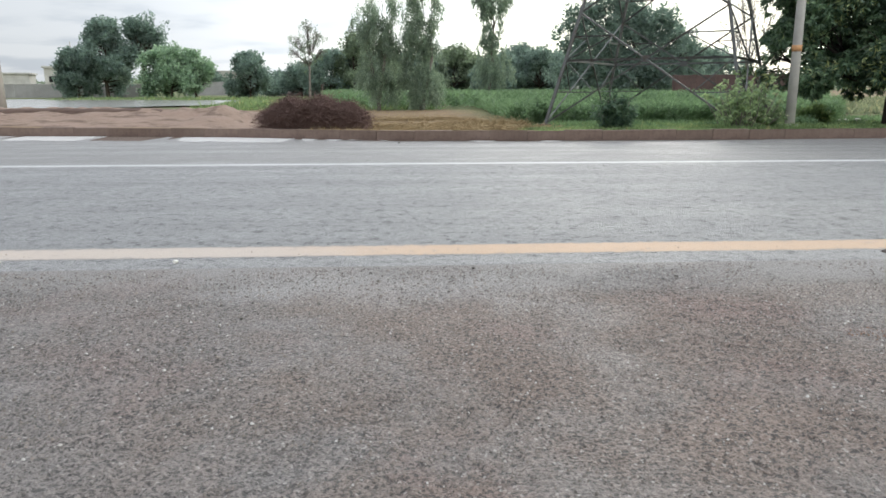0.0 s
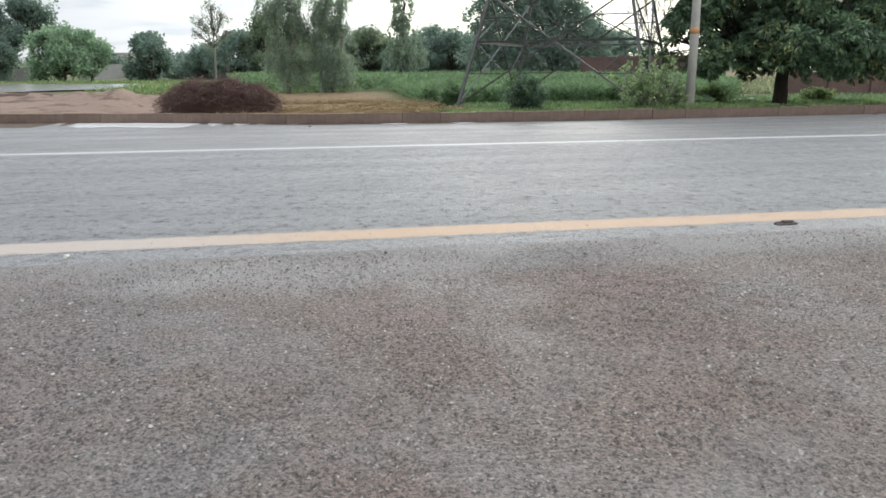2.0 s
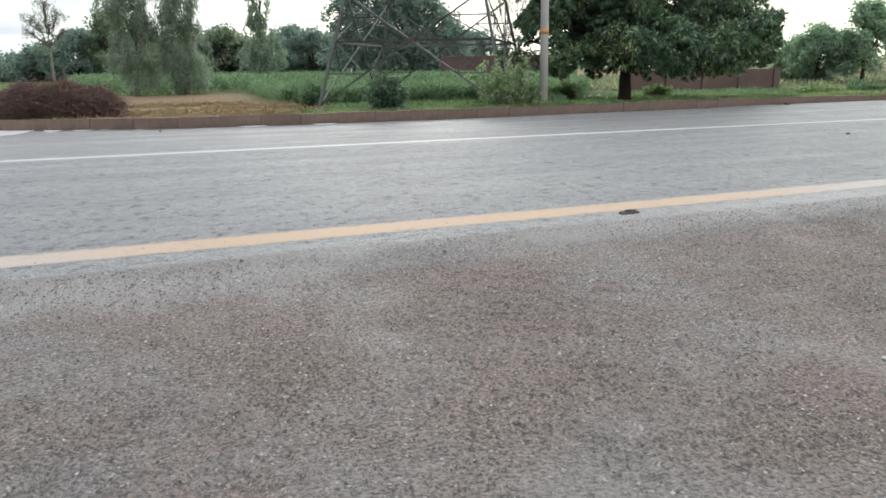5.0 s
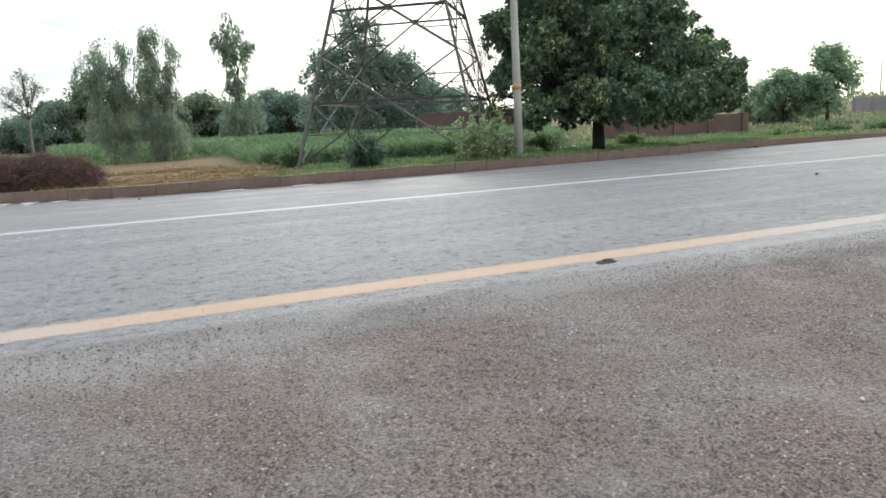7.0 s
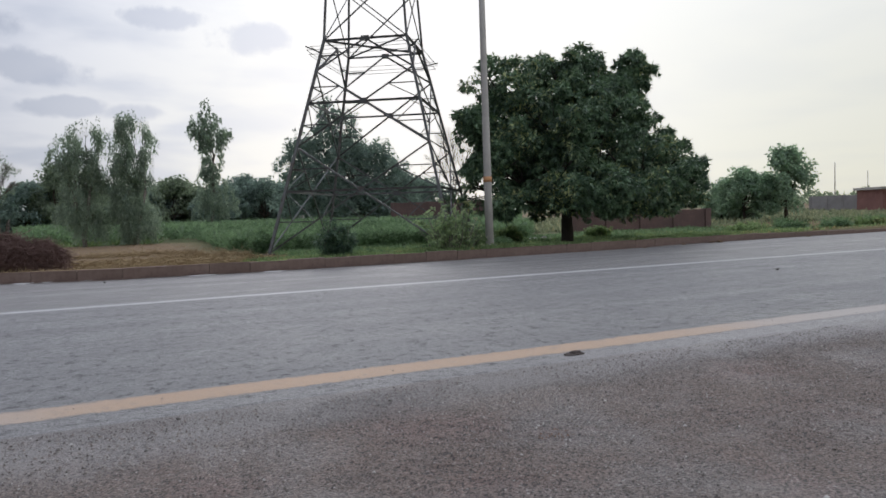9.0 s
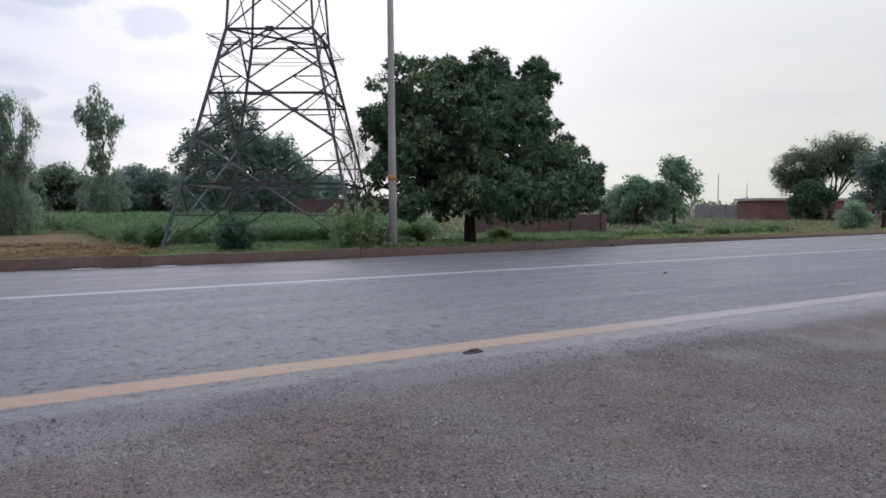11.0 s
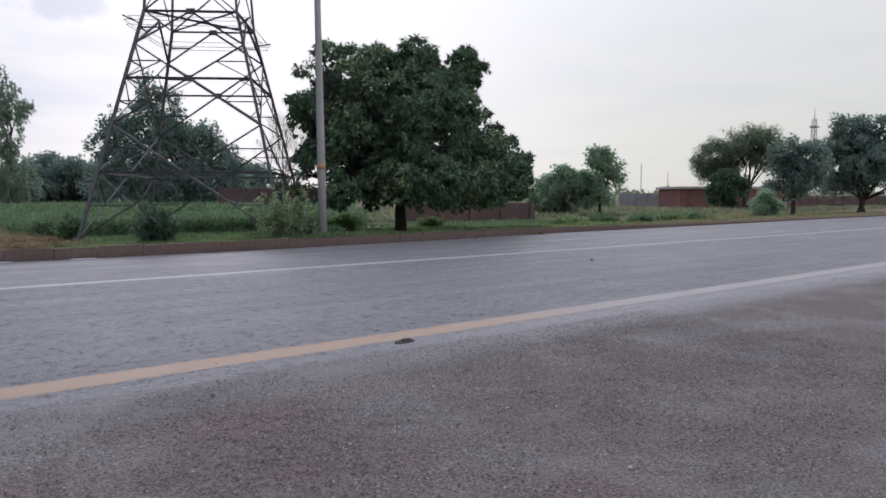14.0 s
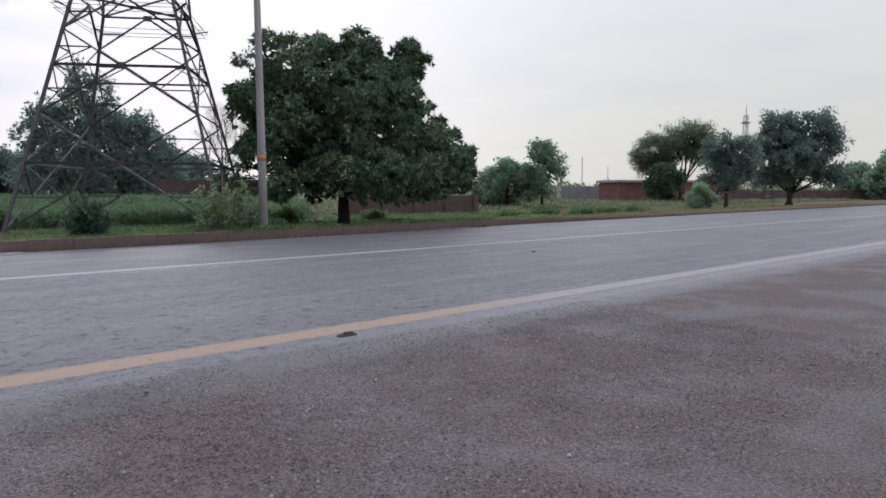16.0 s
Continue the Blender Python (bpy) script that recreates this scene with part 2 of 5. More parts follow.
        rough = m.math("SUBTRACT", m.span(m.math("MULTIPLY_ADD", patch, 0.4, m.math("MULTIPLY", streak, 0.6)), 0.35, 0.65, 0.4, 0.58), m.math("MULTIPLY", film, 0.04))
        high = m.math("ADD", m.math("MULTIPLY", lump, 0.8), m.math("MULTIPLY_ADD", pits, 1.5, m.math("MULTIPLY", grain, 0.4)))
        m.bump(high, 0.95, 0.02)
    return m.done(color, rough, 0.0, 0.5)


def line_paint(name, tint, worn, lo, middle, half, dusty=None):
    m = Nodes(name)
    frayed = m.span(m.math("ABSOLUTE", m.math("SUBTRACT", m.axis(1), middle)), half * 0.6, half * 1.08, 0.0, 0.2)
    rub = m.math("MULTIPLY_ADD", m.noise(9.0, 5.0, 0.75), 0.5, m.math("MULTIPLY", m.noise(38.0, 4.0, 0.8), 0.5))
    wear = m.span(m.math("ADD", rub, m.math("MULTIPLY_ADD", m.noise(1.6, 4.0, 0.6), 0.22, m.math("ADD", frayed, -0.11))), lo - 0.02, lo + 0.17)
    tone = m.mix(m.noise(0.5, 3.0), tint, tuple(0.8 * c for c in tint))
    if dusty:                       # pale dust lies over the paint down the road and toward the pond
        x = m.math("MULTIPLY_ADD", m.noise(0.8, 3.0), 2.0, m.axis(0))
        cover = m.math("MAXIMUM", m.span(x, 5.2, 9.5), m.span(x, 1.6, -1.0, 0.0, 0.75))
        tone = m.mix(cover, tone, dusty)
    m.bump(m.noise(48.0, 5.0, 0.8), 0.8, 0.01)
    return m.done(m.mix(wear, tone, worn), 0.6)


def earth(name, dark, light, scale=1.0):
    m = Nodes(name)
    big, mid, fine = m.noise(0.5 * scale, 5.0), m.noise(4.0 * scale, 5.0, 0.6), m.noise(35.0, 4.0, 0.7)
    color = m.mix(m.math("MULTIPLY_ADD", big, 0.5, m.math("MULTIPLY", mid, 0.5)), dark, light)
    color = m.mix(m.span(fine, 0.45, 0.7, 0.0, 0.35), color, tuple(0.6 * c for c in dark))
    # furrows are drawn as darker streaks of colour, without relief
    furrow_streak = m.noise(1.1 * scale, 5.0, 0.7, stretch=(0.5, 1.0, 2.5))
    color = m.mix(m.span(furrow_streak, 0.50, 0.36, 0.0, 0.7), color, tuple(0.55 * c for c in dark))
    m.bump(m.math("MULTIPLY_ADD", mid, 0.7, m.math("MULTIPLY", fine, 0.4)), 0.8, 0.06)
    return m.done(color, 0.95, 0.0, 0.2)


def foliage(name, dark, light, young=None, gloss=0.45, through_leaf=0.5):
    m = Nodes(name)
    r = m.island()
    color = m.mix(r, dark, light)
    color = m.mix(m.span(m.noise(0.7, 3.0), 0.42, 0.62, 0.0, 0.6), color, tuple(0.65 * c for c in dark))
    color = m.mix(m.span(m.noise(3.2, 2.0), 0.5, 0.66, 0.0, 0.55), color, tuple(min(1.0, 1.25 * c) for c in light))
    if young:
        color = m.mix(m.math("MULTIPLY", m.span(r, 0.74, 0.95), m.span(m.noise(0.6, 2.0), 0.48, 0.6)), color, young)
    m.put(m.bsdf.inputs["Transmission Weight"], 0.0)
    mat = m.done(color, gloss, 0.0, 0.4)
    leaf = m.n.new("ShaderNodeBsdfTranslucent")
    glow = m.n.new("ShaderNodeMix")
    glow.data_type, glow.blend_type = "RGBA", "MULTIPLY"
    glow.inputs[0].default_value, glow.inputs[7].default_value = 1.0, (1.7, 1.7, 1.4, 1)
    m.l.new(color, glow.inputs[6])
    m.l.new(glow.outputs[2], leaf.inputs[0])
    both = m.n.new("ShaderNodeMixShader")
    both.inputs[0].default_value = through_leaf
    m.l.new(m.bsdf.outputs[0], both.inputs[1])
    m.l.new(leaf.outputs[0], both.inputs[2])
    m.l.new(both.outputs[0], m.n["Material Output"].inputs[0])
    return mat


def bark(name, dark, light):
    m = Nodes(name)
    ridge = m.noise(14.0, 5.0, 0.65, stretch=(1.0, 1.0, 0.2))
    m.bump(ridge, 0.9, 0.04)
    return m.done(m.mix(ridge, dark, light), 0.9, 0.0, 0.2)


def masonry(name, base, stain, bump=0.5, scale=1.0):
    m = Nodes(name)
    big, mid, fine = m.noise(0.8 * scale, 5.0), m.noise(6.0 * scale, 5.0, 0.65), m.noise(60.0, 4.0, 0.7)
    each = m.each()
    color = m.mix(m.span(m.math("MULTIPLY_ADD", big, 0.6, m.math("MULTIPLY", mid, 0.4)), 0.38, 0.62), base, stain)
    color = m.mix(m.math("MULTIPLY", each, 0.45), color, tuple(0.62 * c for c in base))
    m.bump(m.math("MULTIPLY_ADD", mid, 0.6, m.math("MULTIPLY", fine, 0.4)), bump, 0.02)
    return m.done(color, 0.9, 0.0, 0.25)


def steel(name):
    m = Nodes(name)
    rust = m.span(m.noise(5.0, 5.0, 0.65), 0.48, 0.66)
    m.bump(m.noise(70.0, 3.0), 0.2, 0.004)
    return m.done(m.mix(rust, (0.115, 0.118, 0.116), (0.085, 0.068, 0.06)), 0.55, 0.3)


def still_water(name, tint):
    m = Nodes(name)
    m.bump(m.noise(3.0, 4.0, 0.6, stretch=(0.6, 2.0, 1.0)), 0.35, 0.1)
    return m.done(tint, 0.16, 0.0, 0.6)


M_ROAD = asphalt("road_asphalt", False)
M_SHOULDER = asphalt("shoulder_asphalt", True)
M_YELLOW = line_paint("faded_yellow_paint", (0.49, 0.338, 0.222), (0.225, 0.21, 0.195), 0.545, 5.905, 0.20, (0.41, 0.37, 0.335))
M_WHITE = line_paint("worn_white_paint", (0.53, 0.53, 0.525), (0.24, 0.237, 0.232), 0.55, 13.0, 0.12)
M_SILT = masonry("dried_silt", (0.36, 0.35, 0.34), (0.26, 0.25, 0.24))
M_KERB = masonry("muddy_kerb_concrete", (0.19, 0.137, 0.113), (0.12, 0.083, 0.07))
M_CONCRETE = masonry("weathered_concrete", (0.52, 0.50, 0.46), (0.40, 0.385, 0.355))
# brick red muted in the colour for the haze before the far building
M_BRICK = masonry("red_brick", (0.27, 0.14, 0.12), (0.21, 0.105, 0.092), 0.6)
M_MUDWALL = masonry("mud_brick_wall", (0.175, 0.115, 0.102), (0.115, 0.08, 0.074), 0.7)
M_LIME = masonry("limewashed_wall", (0.62, 0.60, 0.56), (0.48, 0.46, 0.42))
# grey lifted in the colour for the haze before the far walls
M_GREYWALL = masonry("grey_block_wall", (0.40, 0.39, 0.38), (0.31, 0.30, 0.29))
# near-black panel colour stands in for the unlit inside of window openings
M_DARK = masonry("opening_shade_panel", (0.03, 0.03, 0.03), (0.02, 0.02, 0.02))
M_ROOF = masonry("pale_roof_slab", (0.6, 0.58, 0.54), (0.45, 0.43, 0.40))
M_SOIL = earth("ploughed_soil", (0.15, 0.098, 0.06), (0.27, 0.19, 0.118))
M_MOUND = earth("heaped_clay", (0.17, 0.115, 0.088), (0.36, 0.27, 0.215), 1.4)
M_BANK = earth("dark_bank_soil", (0.075, 0.05, 0.04), (0.15, 0.10, 0.078), 1.5)
M_STEEL = steel("weathered_galvanised_steel")
M_WATER = still_water("pond_water", (0.27, 0.26, 0.235))
# the white base colour stands in for bright sky mirrored in the puddles
def sky_white():
    m = Nodes("sky_white_puddle")
    m.bump(m.noise(2.5, 3.0), 0.1, 0.02)
    return m.done(m.mix(m.noise(1.5, 4.0), (0.72, 0.72, 0.70), (0.84, 0.84, 0.83)), 0.18)


M_SKYWHITE = sky_white()
M_MUD = earth("wet_mud", (0.10, 0.072, 0.06), (0.17, 0.13, 0.105), 1.5)
M_ORANGE = masonry("orange_paint_band", (0.58, 0.30, 0.13), (0.50, 0.33, 0.20))
M_BARK = bark("dark_bark", (0.035, 0.028, 0.022), (0.10, 0.082, 0.065))
M_PALEBARK = bark("pale_bark", (0.12, 0.10, 0.085), (0.26, 0.235, 0.205))
M_TWIG = bark("dead_thorn_twigs", (0.085, 0.052, 0.046), (0.23, 0.15, 0.13))
M_STRAW = bark("dry_straw", (0.30, 0.22, 0.12), (0.44, 0.34, 0.20))
M_STONE = masonry("loose_stone", (0.22, 0.205, 0.19), (0.13, 0.12, 0.11))
M_MANGO = foliage("mango_leaves", (0.033, 0.07, 0.042), (0.195, 0.295, 0.165), (0.42, 0.45, 0.19), 0.36, 0.15)
# mango bark, darkened in colour for the shade under the crown
M_SHADEBARK = bark("shade_darkened_bark", (0.025, 0.021, 0.018), (0.085, 0.07, 0.06))
M_EUCA = foliage("eucalyptus_leaves", (0.165, 0.215, 0.18), (0.285, 0.345, 0.275), None, 0.5, 0.55)
# distance haze is put into the next three leaf colours: paler and greyer
M_FARTREE = foliage("hazed_broad_leaves", (0.135, 0.19, 0.182), (0.235, 0.305, 0.272), None, 0.5, 0.55)
M_LIGHTTREE = foliage("hazed_light_green_leaves", (0.185, 0.268, 0.2), (0.305, 0.405, 0.297), None, 0.5, 0.55)
M_ACACIA = foliage("hazed_acacia_leaves", (0.145, 0.185, 0.14), (0.24, 0.295, 0.205), None, 0.5, 0.55)
M_BUSH = foliage("dark_bush_leaves", (0.04, 0.078, 0.055), (0.125, 0.19, 0.11), None, 0.4, 0.3)
M_CALO = foliage("pale_shrub_leaves", (0.15, 0.215, 0.12), (0.30, 0.375, 0.21), (0.5, 0.5, 0.36), 0.6)
M_MAIZE = foliage("maize_leaves", (0.092, 0.15, 0.082), (0.168, 0.25, 0.145), None, 0.5, 0.55)
M_SCRUB = foliage("scrub_leaves", (0.13, 0.16, 0.105), (0.25, 0.27, 0.18), (0.36, 0.33, 0.22))
M_GRASS = foliage("verge_grass", (0.112, 0.17, 0.078), (0.22, 0.298, 0.14), (0.36, 0.33, 0.165))


def ground_material():
    m = Nodes("field_ground")
    x, y = m.axis(0), m.axis(1)
    big, mid, fine = m.noise(0.12, 5.0), m.noise(1.3, 5.0, 0.6), m.noise(22.0, 4.0, 0.7)
    soil = m.mix(m.math("MULTIPLY_ADD", big, 0.4, m.math("MULTIPLY", mid, 0.6)), (0.15, 0.10, 0.062), (0.29, 0.215, 0.135))
    turf = m.mix(m.math("MULTIPLY_ADD", mid, 0.6, m.math("MULTIPLY", fine, 0.4)), (0.075, 0.09, 0.04), (0.16, 0.175, 0.085))
    edge = m.math("MULTIPLY_ADD", mid, 3.0, x)
    verge = m.span(edge, 3.5, 6.5)
    beyond = m.span(m.math("MULTIPLY_ADD", mid, 5.0, y), 46.0, 50.0)
    green = m.math("MAXIMUM", verge, beyond)
    green = m.math("MULTIPLY", green, m.span(m.math("MULTIPLY_ADD", mid, 8.0, x), 46.0, 20.0, 0.25, 1.0))
    green = m.math("MULTIPLY", green, m.span(big, 0.30, 0.45, 0.55, 1.0))
    m.bump(m.math("MULTIPLY_ADD", mid, 0.6, m.math("MULTIPLY", fine, 0.4)), 0.7, 0.07)
    return m.done(m.mix(green, soil, turf), 0.95, 0.0, 0.15)


M_GROUND = ground_material()


# ---- building helpers ----
def mesh_object(name, verts, faces, material, smooth=False):
    me = bpy.data.meshes.new(name)
    me.from_pydata([tuple(v) for v in verts], [], faces)
    me.materials.append(material)
    me.update()
    if smooth:
        me.polygons.foreach_set("use_smooth", [True] * len(me.polygons))
    return new(name, me)


def tri_object(name, verts, tris, material):
    """A large mesh of triangles from arrays."""
    me = bpy.data.meshes.new(name)
    me.vertices.add(len(verts))
    me.vertices.foreach_set("co", np.asarray(verts, np.float32).ravel())
    me.loops.add(3 * len(tris))
    me.loops.foreach_set("vertex_index", np.asarray(tris, np.int32).ravel())
    me.polygons.add(len(tris))
    me.polygons.foreach_set("loop_start", np.arange(0, 3 * len(tris), 3, dtype=np.int32))
    me.materials.append(material)
    me.update(calc_edges=True)
    return new(name, me)


def under(ob, parent, label=""):
    ob.parent = parent
    return tagged(ob, label)


def part(name, bm, material, parent, label=""):
    me = bpy.data.meshes.new(name)
    bm.to_mesh(me)
    bm.free()
    me.materials.append(material)
    return under(new(name, me), parent, label)


def thing(name, place, label, category, group="", turn=0.0):
    ob = new(name)
    ob.matrix_world = pose(*place, 0, 0, turn)
    return tagged(ob, label, category, group)


def box(size, at=(0, 0, 0), bevel=0.0, m=None):
    bm = bmesh.new()
    bmesh.ops.create_cube(bm, size=1.0, matrix=Matrix.Translation(at) @ Matrix.Diagonal((*size, 1)))
    if bevel:
        bmesh.ops.bevel(bm, geom=bm.edges[:], offset=bevel, segments=2, affect="EDGES", profile=0.6)
    if m:
        bm.transform(m)
    return bm


class Tubes:
    """Tapered bent limbs gathered into one mesh."""

    def __init__(self):
        self.v, self.f = [], []

    def add(self, points, r0, r1, sides=6):
        pts = [Vector(p) for p in points]
        first = len(self.v)
        for k, p in enumerate(pts):
            way = (pts[min(k + 1, len(pts) - 1)] - pts[max(k - 1, 0)]).normalized()
            a = way.orthogonal().normalized()
            b = way.cross(a)
            r = r0 + (r1 - r0) * k / (len(pts) - 1)
            for s in range(sides):
                w = 2 * math.pi * s / sides
                self.v.append(p + (a * math.cos(w) + b * math.sin(w)) * r)
        for k in range(len(pts) - 1):
            for s in range(sides):
                a, b = first + k * sides + s, first + k * sides + (s + 1) % sides
                self.f.append((a, b, b + sides, a + sides))
        self.f.append(tuple(range(first + sides - 1, first - 1, -1)))
        self.f.append(tuple(range(len(self.v) - sides, len(self.v))))

    def object(self, name, material):
        return mesh_object(name, self.v, self.f, material, True)


def bent(a, b, rng, sway, steps=4):
    a, b = Vector(a), Vector(b)
    out = []
    for k in range(steps + 1):
        u = k / steps
        w = sway * math.sin(math.pi * u)
        out.append(a.lerp(b, u) + Vector((rng.uniform(-1, 1), rng.uniform(-1, 1), rng.uniform(-0.3, 0.8))) * w)
    return out


def unit(a):
    return a / np.maximum(np.linalg.norm(a, axis=-1, keepdims=True), 1e-6)


def leaves(pos, way, length, width, rs):
    """Folded pointed leaves: two triangles each."""
    n = len(pos)
    length, width = np.broadcast_to(length, n)[:, None], np.broadcast_to(width, n)[:, None]
    side = unit(np.cross(way, rs.normal(size=(n, 3))))
    over = np.cross(side, way)
    mid = pos + 0.45 * length * way
    v = np.stack([pos, mid + side * width - over * width * 0.5, pos + length * way, mid - side * width - over * width * 0.5], 1)
    base = 4 * np.arange(n)[:, None]
    t = np.concatenate([base + [0, 1, 2], base + [0, 2, 3]], 1).reshape(-1, 3)
    return v.reshape(-1, 3), t


def lobe_points(lobes, count, rs, gaps=0.25, grain=0.8, loose=0.15):
    """Points spread through ellipsoid lobes (x, y, z, radius, radius up), thicker toward the outside, with holes."""
    lobes = np.array(lobes, float)
    size = lobes[:, 3] ** 2 * lobes[:, 4]
    pick = rs.choice(len(lobes), count, p=size ** 0.75 / (size ** 0.75).sum())
    way = unit(rs.normal(size=(count, 3)))
    far = rs.random(count) ** 0.35
    p = lobes[pick, :3] + way * far[:, None] * lobes[pick][:, [3, 3, 4]]
    p += np.clip(rs.normal(size=p.shape), -1.2, 1.2) * loose * lobes[pick, 3:4]
    keep = np.array([noise.noise(Vector(q) * grain) > -gaps for q in p])
    return p[keep], way[keep]


def crown(style, pos, out, rs, length, width):
    """Leaf arrays for twig ends at pos that look outward along out."""
    if style == "whorl":            # long leaves that hang in rosettes
        k = 11
        p = np.repeat(pos, k, 0)
        way = unit(np.repeat(out, k, 0) * 0.45 + rs.normal(size=(len(p), 3)) * 0.55 + [0, 0, -0.8])
        ln = length * rs.uniform(0.6, 1.2, len(p))
        return leaves(p + way * 0.03, way, ln, width * rs.uniform(0.7, 1.2, len(p)), rs)
    if style == "tuft":             # dense bunches of rosettes with dark gaps between them
        n = 26
        p = np.repeat(pos, n, 0)
        o = np.repeat(out, n, 0)
        dome = unit(rs.normal(size=p.shape) + o * 0.75 + [0, 0, 0.8])
        p = p + dome * np.repeat(rs.uniform(0.3, 0.58, len(pos)), n)[:, None] * [1.0, 1.0, 0.75] * (rs.random(len(p)) ** 0.18)[:, None]
        return crown("whorl", p, unit(dome + [0, 0, 0.1]), rs, length, width)
    if style == "weep":             # hanging sprays
        k = 14
        p = np.repeat(pos, k, 0)
        drop = np.tile(np.arange(k) / k, len(pos))
        reach = np.repeat(rs.uniform(0.5, 1.3, len(pos)), k)
        p = p + np.repeat(out, k, 0) * [1, 1, 0] * (0.25 * np.sqrt(drop))[:, None]
        p[:, 2] -= drop * reach
        p += rs.normal(size=p.shape) * 0.06
        way = unit(rs.normal(size=(len(p), 3)) * 0.45 + [0, 0, -1.0])
        return leaves(p, way, length * rs.uniform(0.6, 1.2, len(p)), width, rs)
    k = 16                          # loose leafy clumps
    p = np.repeat(pos, k, 0) + np.clip(rs.normal(size=(len(pos) * k, 3)), -1.3, 1.3) * length * 0.95
    way = unit(np.repeat(out, k, 0) * 0.4 + rs.normal(size=(len(p), 3)) + [0, 0, -0.1])
    return leaves(p, way, length * rs.uniform(0.6, 1.3, len(p)), width * rs.uniform(0.7, 1.3, len(p)), rs)


def tree(name, place, label, lobes, count, leaf, girth, fork, style="clump", size=(0.3, 0.1), wood=None, gaps=0.25, grain=0.8, seed=1, category="tree", group="", stems=1, twigs=1, turn=0.0):
    """Trunk with limbs that reach into every lobe, and a leafy crown."""
    rng, rs = random.Random(seed), np.random.RandomState(seed)
    root = thing(name, place, label, category, group, turn=turn)
    wood_mesh = Tubes()
    tops = []
    for s in range(stems):
        lean = Vector((rng.uniform(-0.25, 0.25), rng.uniform(-0.25, 0.25), 0)) * (1 if stems == 1 else 3) * fork * 0.3
        foot = Vector((0, 0, -0.15)) + (Vector((rng.uniform(-1, 1), rng.uniform(-1, 1), 0)) * girth * (stems > 1))
        top = Vector((lean.x, lean.y, fork))
        wood_mesh.add([foot + (top - foot) * u + Vector((rng.uniform(-1, 1), rng.uniform(-1, 1), 0)) * girth * 0.2 * (0 < u < 1) for u in (0, 0.08, 0.35, 0.7, 1)], girth * 1.15, girth * 0.75, 9)
        tops.append(top)
    for x, y, z, r, rz in lobes:
        start = min(tops, key=lambda q: (q.xy - Vector((x, y))).length)
        end = Vector((x, y, z + 0.3 * rz))
        if z < fork * 0.8:
            start = Vector((start.x, start.y, max(z * 0.8, 0.3)))
        wood_mesh.add(bent(start, end, rng, 0.12 * r + 0.05), girth * 0.42, girth * 0.1, 6)
        for _ in range(4 * twigs):
            way = Vector((rng.gauss(0, 1), rng.gauss(0, 1), rng.gauss(0.3, 0.8))).normalized()
            a = start.lerp(end, rng.uniform(0.45, 1.0))
            wood_mesh.add(bent(a, Vector((x, y, z)) + Vector((way.x * r, way.y * r, way.z * rz)) * 0.85, rng, 0.1 * r, 3), girth * 0.15, girth * 0.03, 4)
    under(wood_mesh.object("trunk", wood or M_BARK), root)
    if count:
        pos, out = lobe_points(lobes, count, rs, gaps, grain, 0.04 if style == "tuft" else 0.24)
        v, t = crown(style, pos, out, rs, *size)
        v[:, 2] = np.maximum(v[:, 2], 0.03)
        under(tri_object("crown", v, t, leaf), root)
    return root


def at(az, dist):
    """A place on the ground by bearing from the road's normal and distance."""
    return dist * math.sin(radians(az)), dist * math.cos(radians(az)), 0.0


# ---- the large structure ----
YELLOW_Y, WHITE_Y, SHOULDER_Y = 5.905, 13.0, 5.35
KERB = [(-140, 31), (-40, 24.4), (-20, 22.4), (-9.5, 21.2), (-5, 20.4), (-2.5, 19.5), (-0.5, 18.85), (3, 18.52), (9, 18.55), (14, 18.8), (16.6, 19.05), (17.8, 19.45), (20, 19.65), (24, 19.9), (28, 20.05), (34, 20.35), (41, 20.8), (50, 21.4), (61, 21.8), (71, 22.2), (150, 24.5), (240, 27)]


def kerb_y(x):
    return float(np.interp(x, [p[0] for p in KERB], [p[1] for p in KERB]))


def ground_z(x, y):
    edge = max(kerb_y(x - 0.7), kerb_y(x + 0.7)) + 0.1
    if y < edge:
        return -0.06
    bank = 0.24 * max(0.0, min(1.0, 1.35 - (y - kerb_y(x)) / 3.2))
    lump = 0.05 * noise.noise(Vector((x * 0.35, y * 0.35, 0))) + 0.03 * noise.noise(Vector((x * 1.3, y * 1.3, 3)))
    ramp = bank
    return max(0.0, min(1.0, (y - 19.5) / 3)) * lump - 0.03 + ramp


def ground_sheet():
    xs = sorted({*np.linspace(-60, 110, 171).tolist(), *[s * 60 * 1.32 ** k for k in range(1, 15) for s in (-1, 1) if s < 0], *[110 * 1.32 ** k for k in range(1, 13)]})
    ys = sorted({*np.linspace(17, 25, 81).tolist(), *np.linspace(25, 33, 33).tolist(), *np.linspace(33, 70, 75).tolist(), *[70 * 1.3 ** k for k in range(1, 15)], *[-12 - 12 * 1.5 ** k for k in range(0, 13)], -12.0})
    v = [(x, y, ground_z(x, y)) for y in ys for x in xs]
    n = len(xs)
    f = [(j * n + i, j * n + i + 1, (j + 1) * n + i + 1, (j + 1) * n + i) for j in range(len(ys) - 1) for i in range(n - 1)]
    tagged(mesh_object("ground", v, f, M_GROUND, True), "brown and green field ground reaching to the horizon", "ground", kind="structure")


ground_sheet()


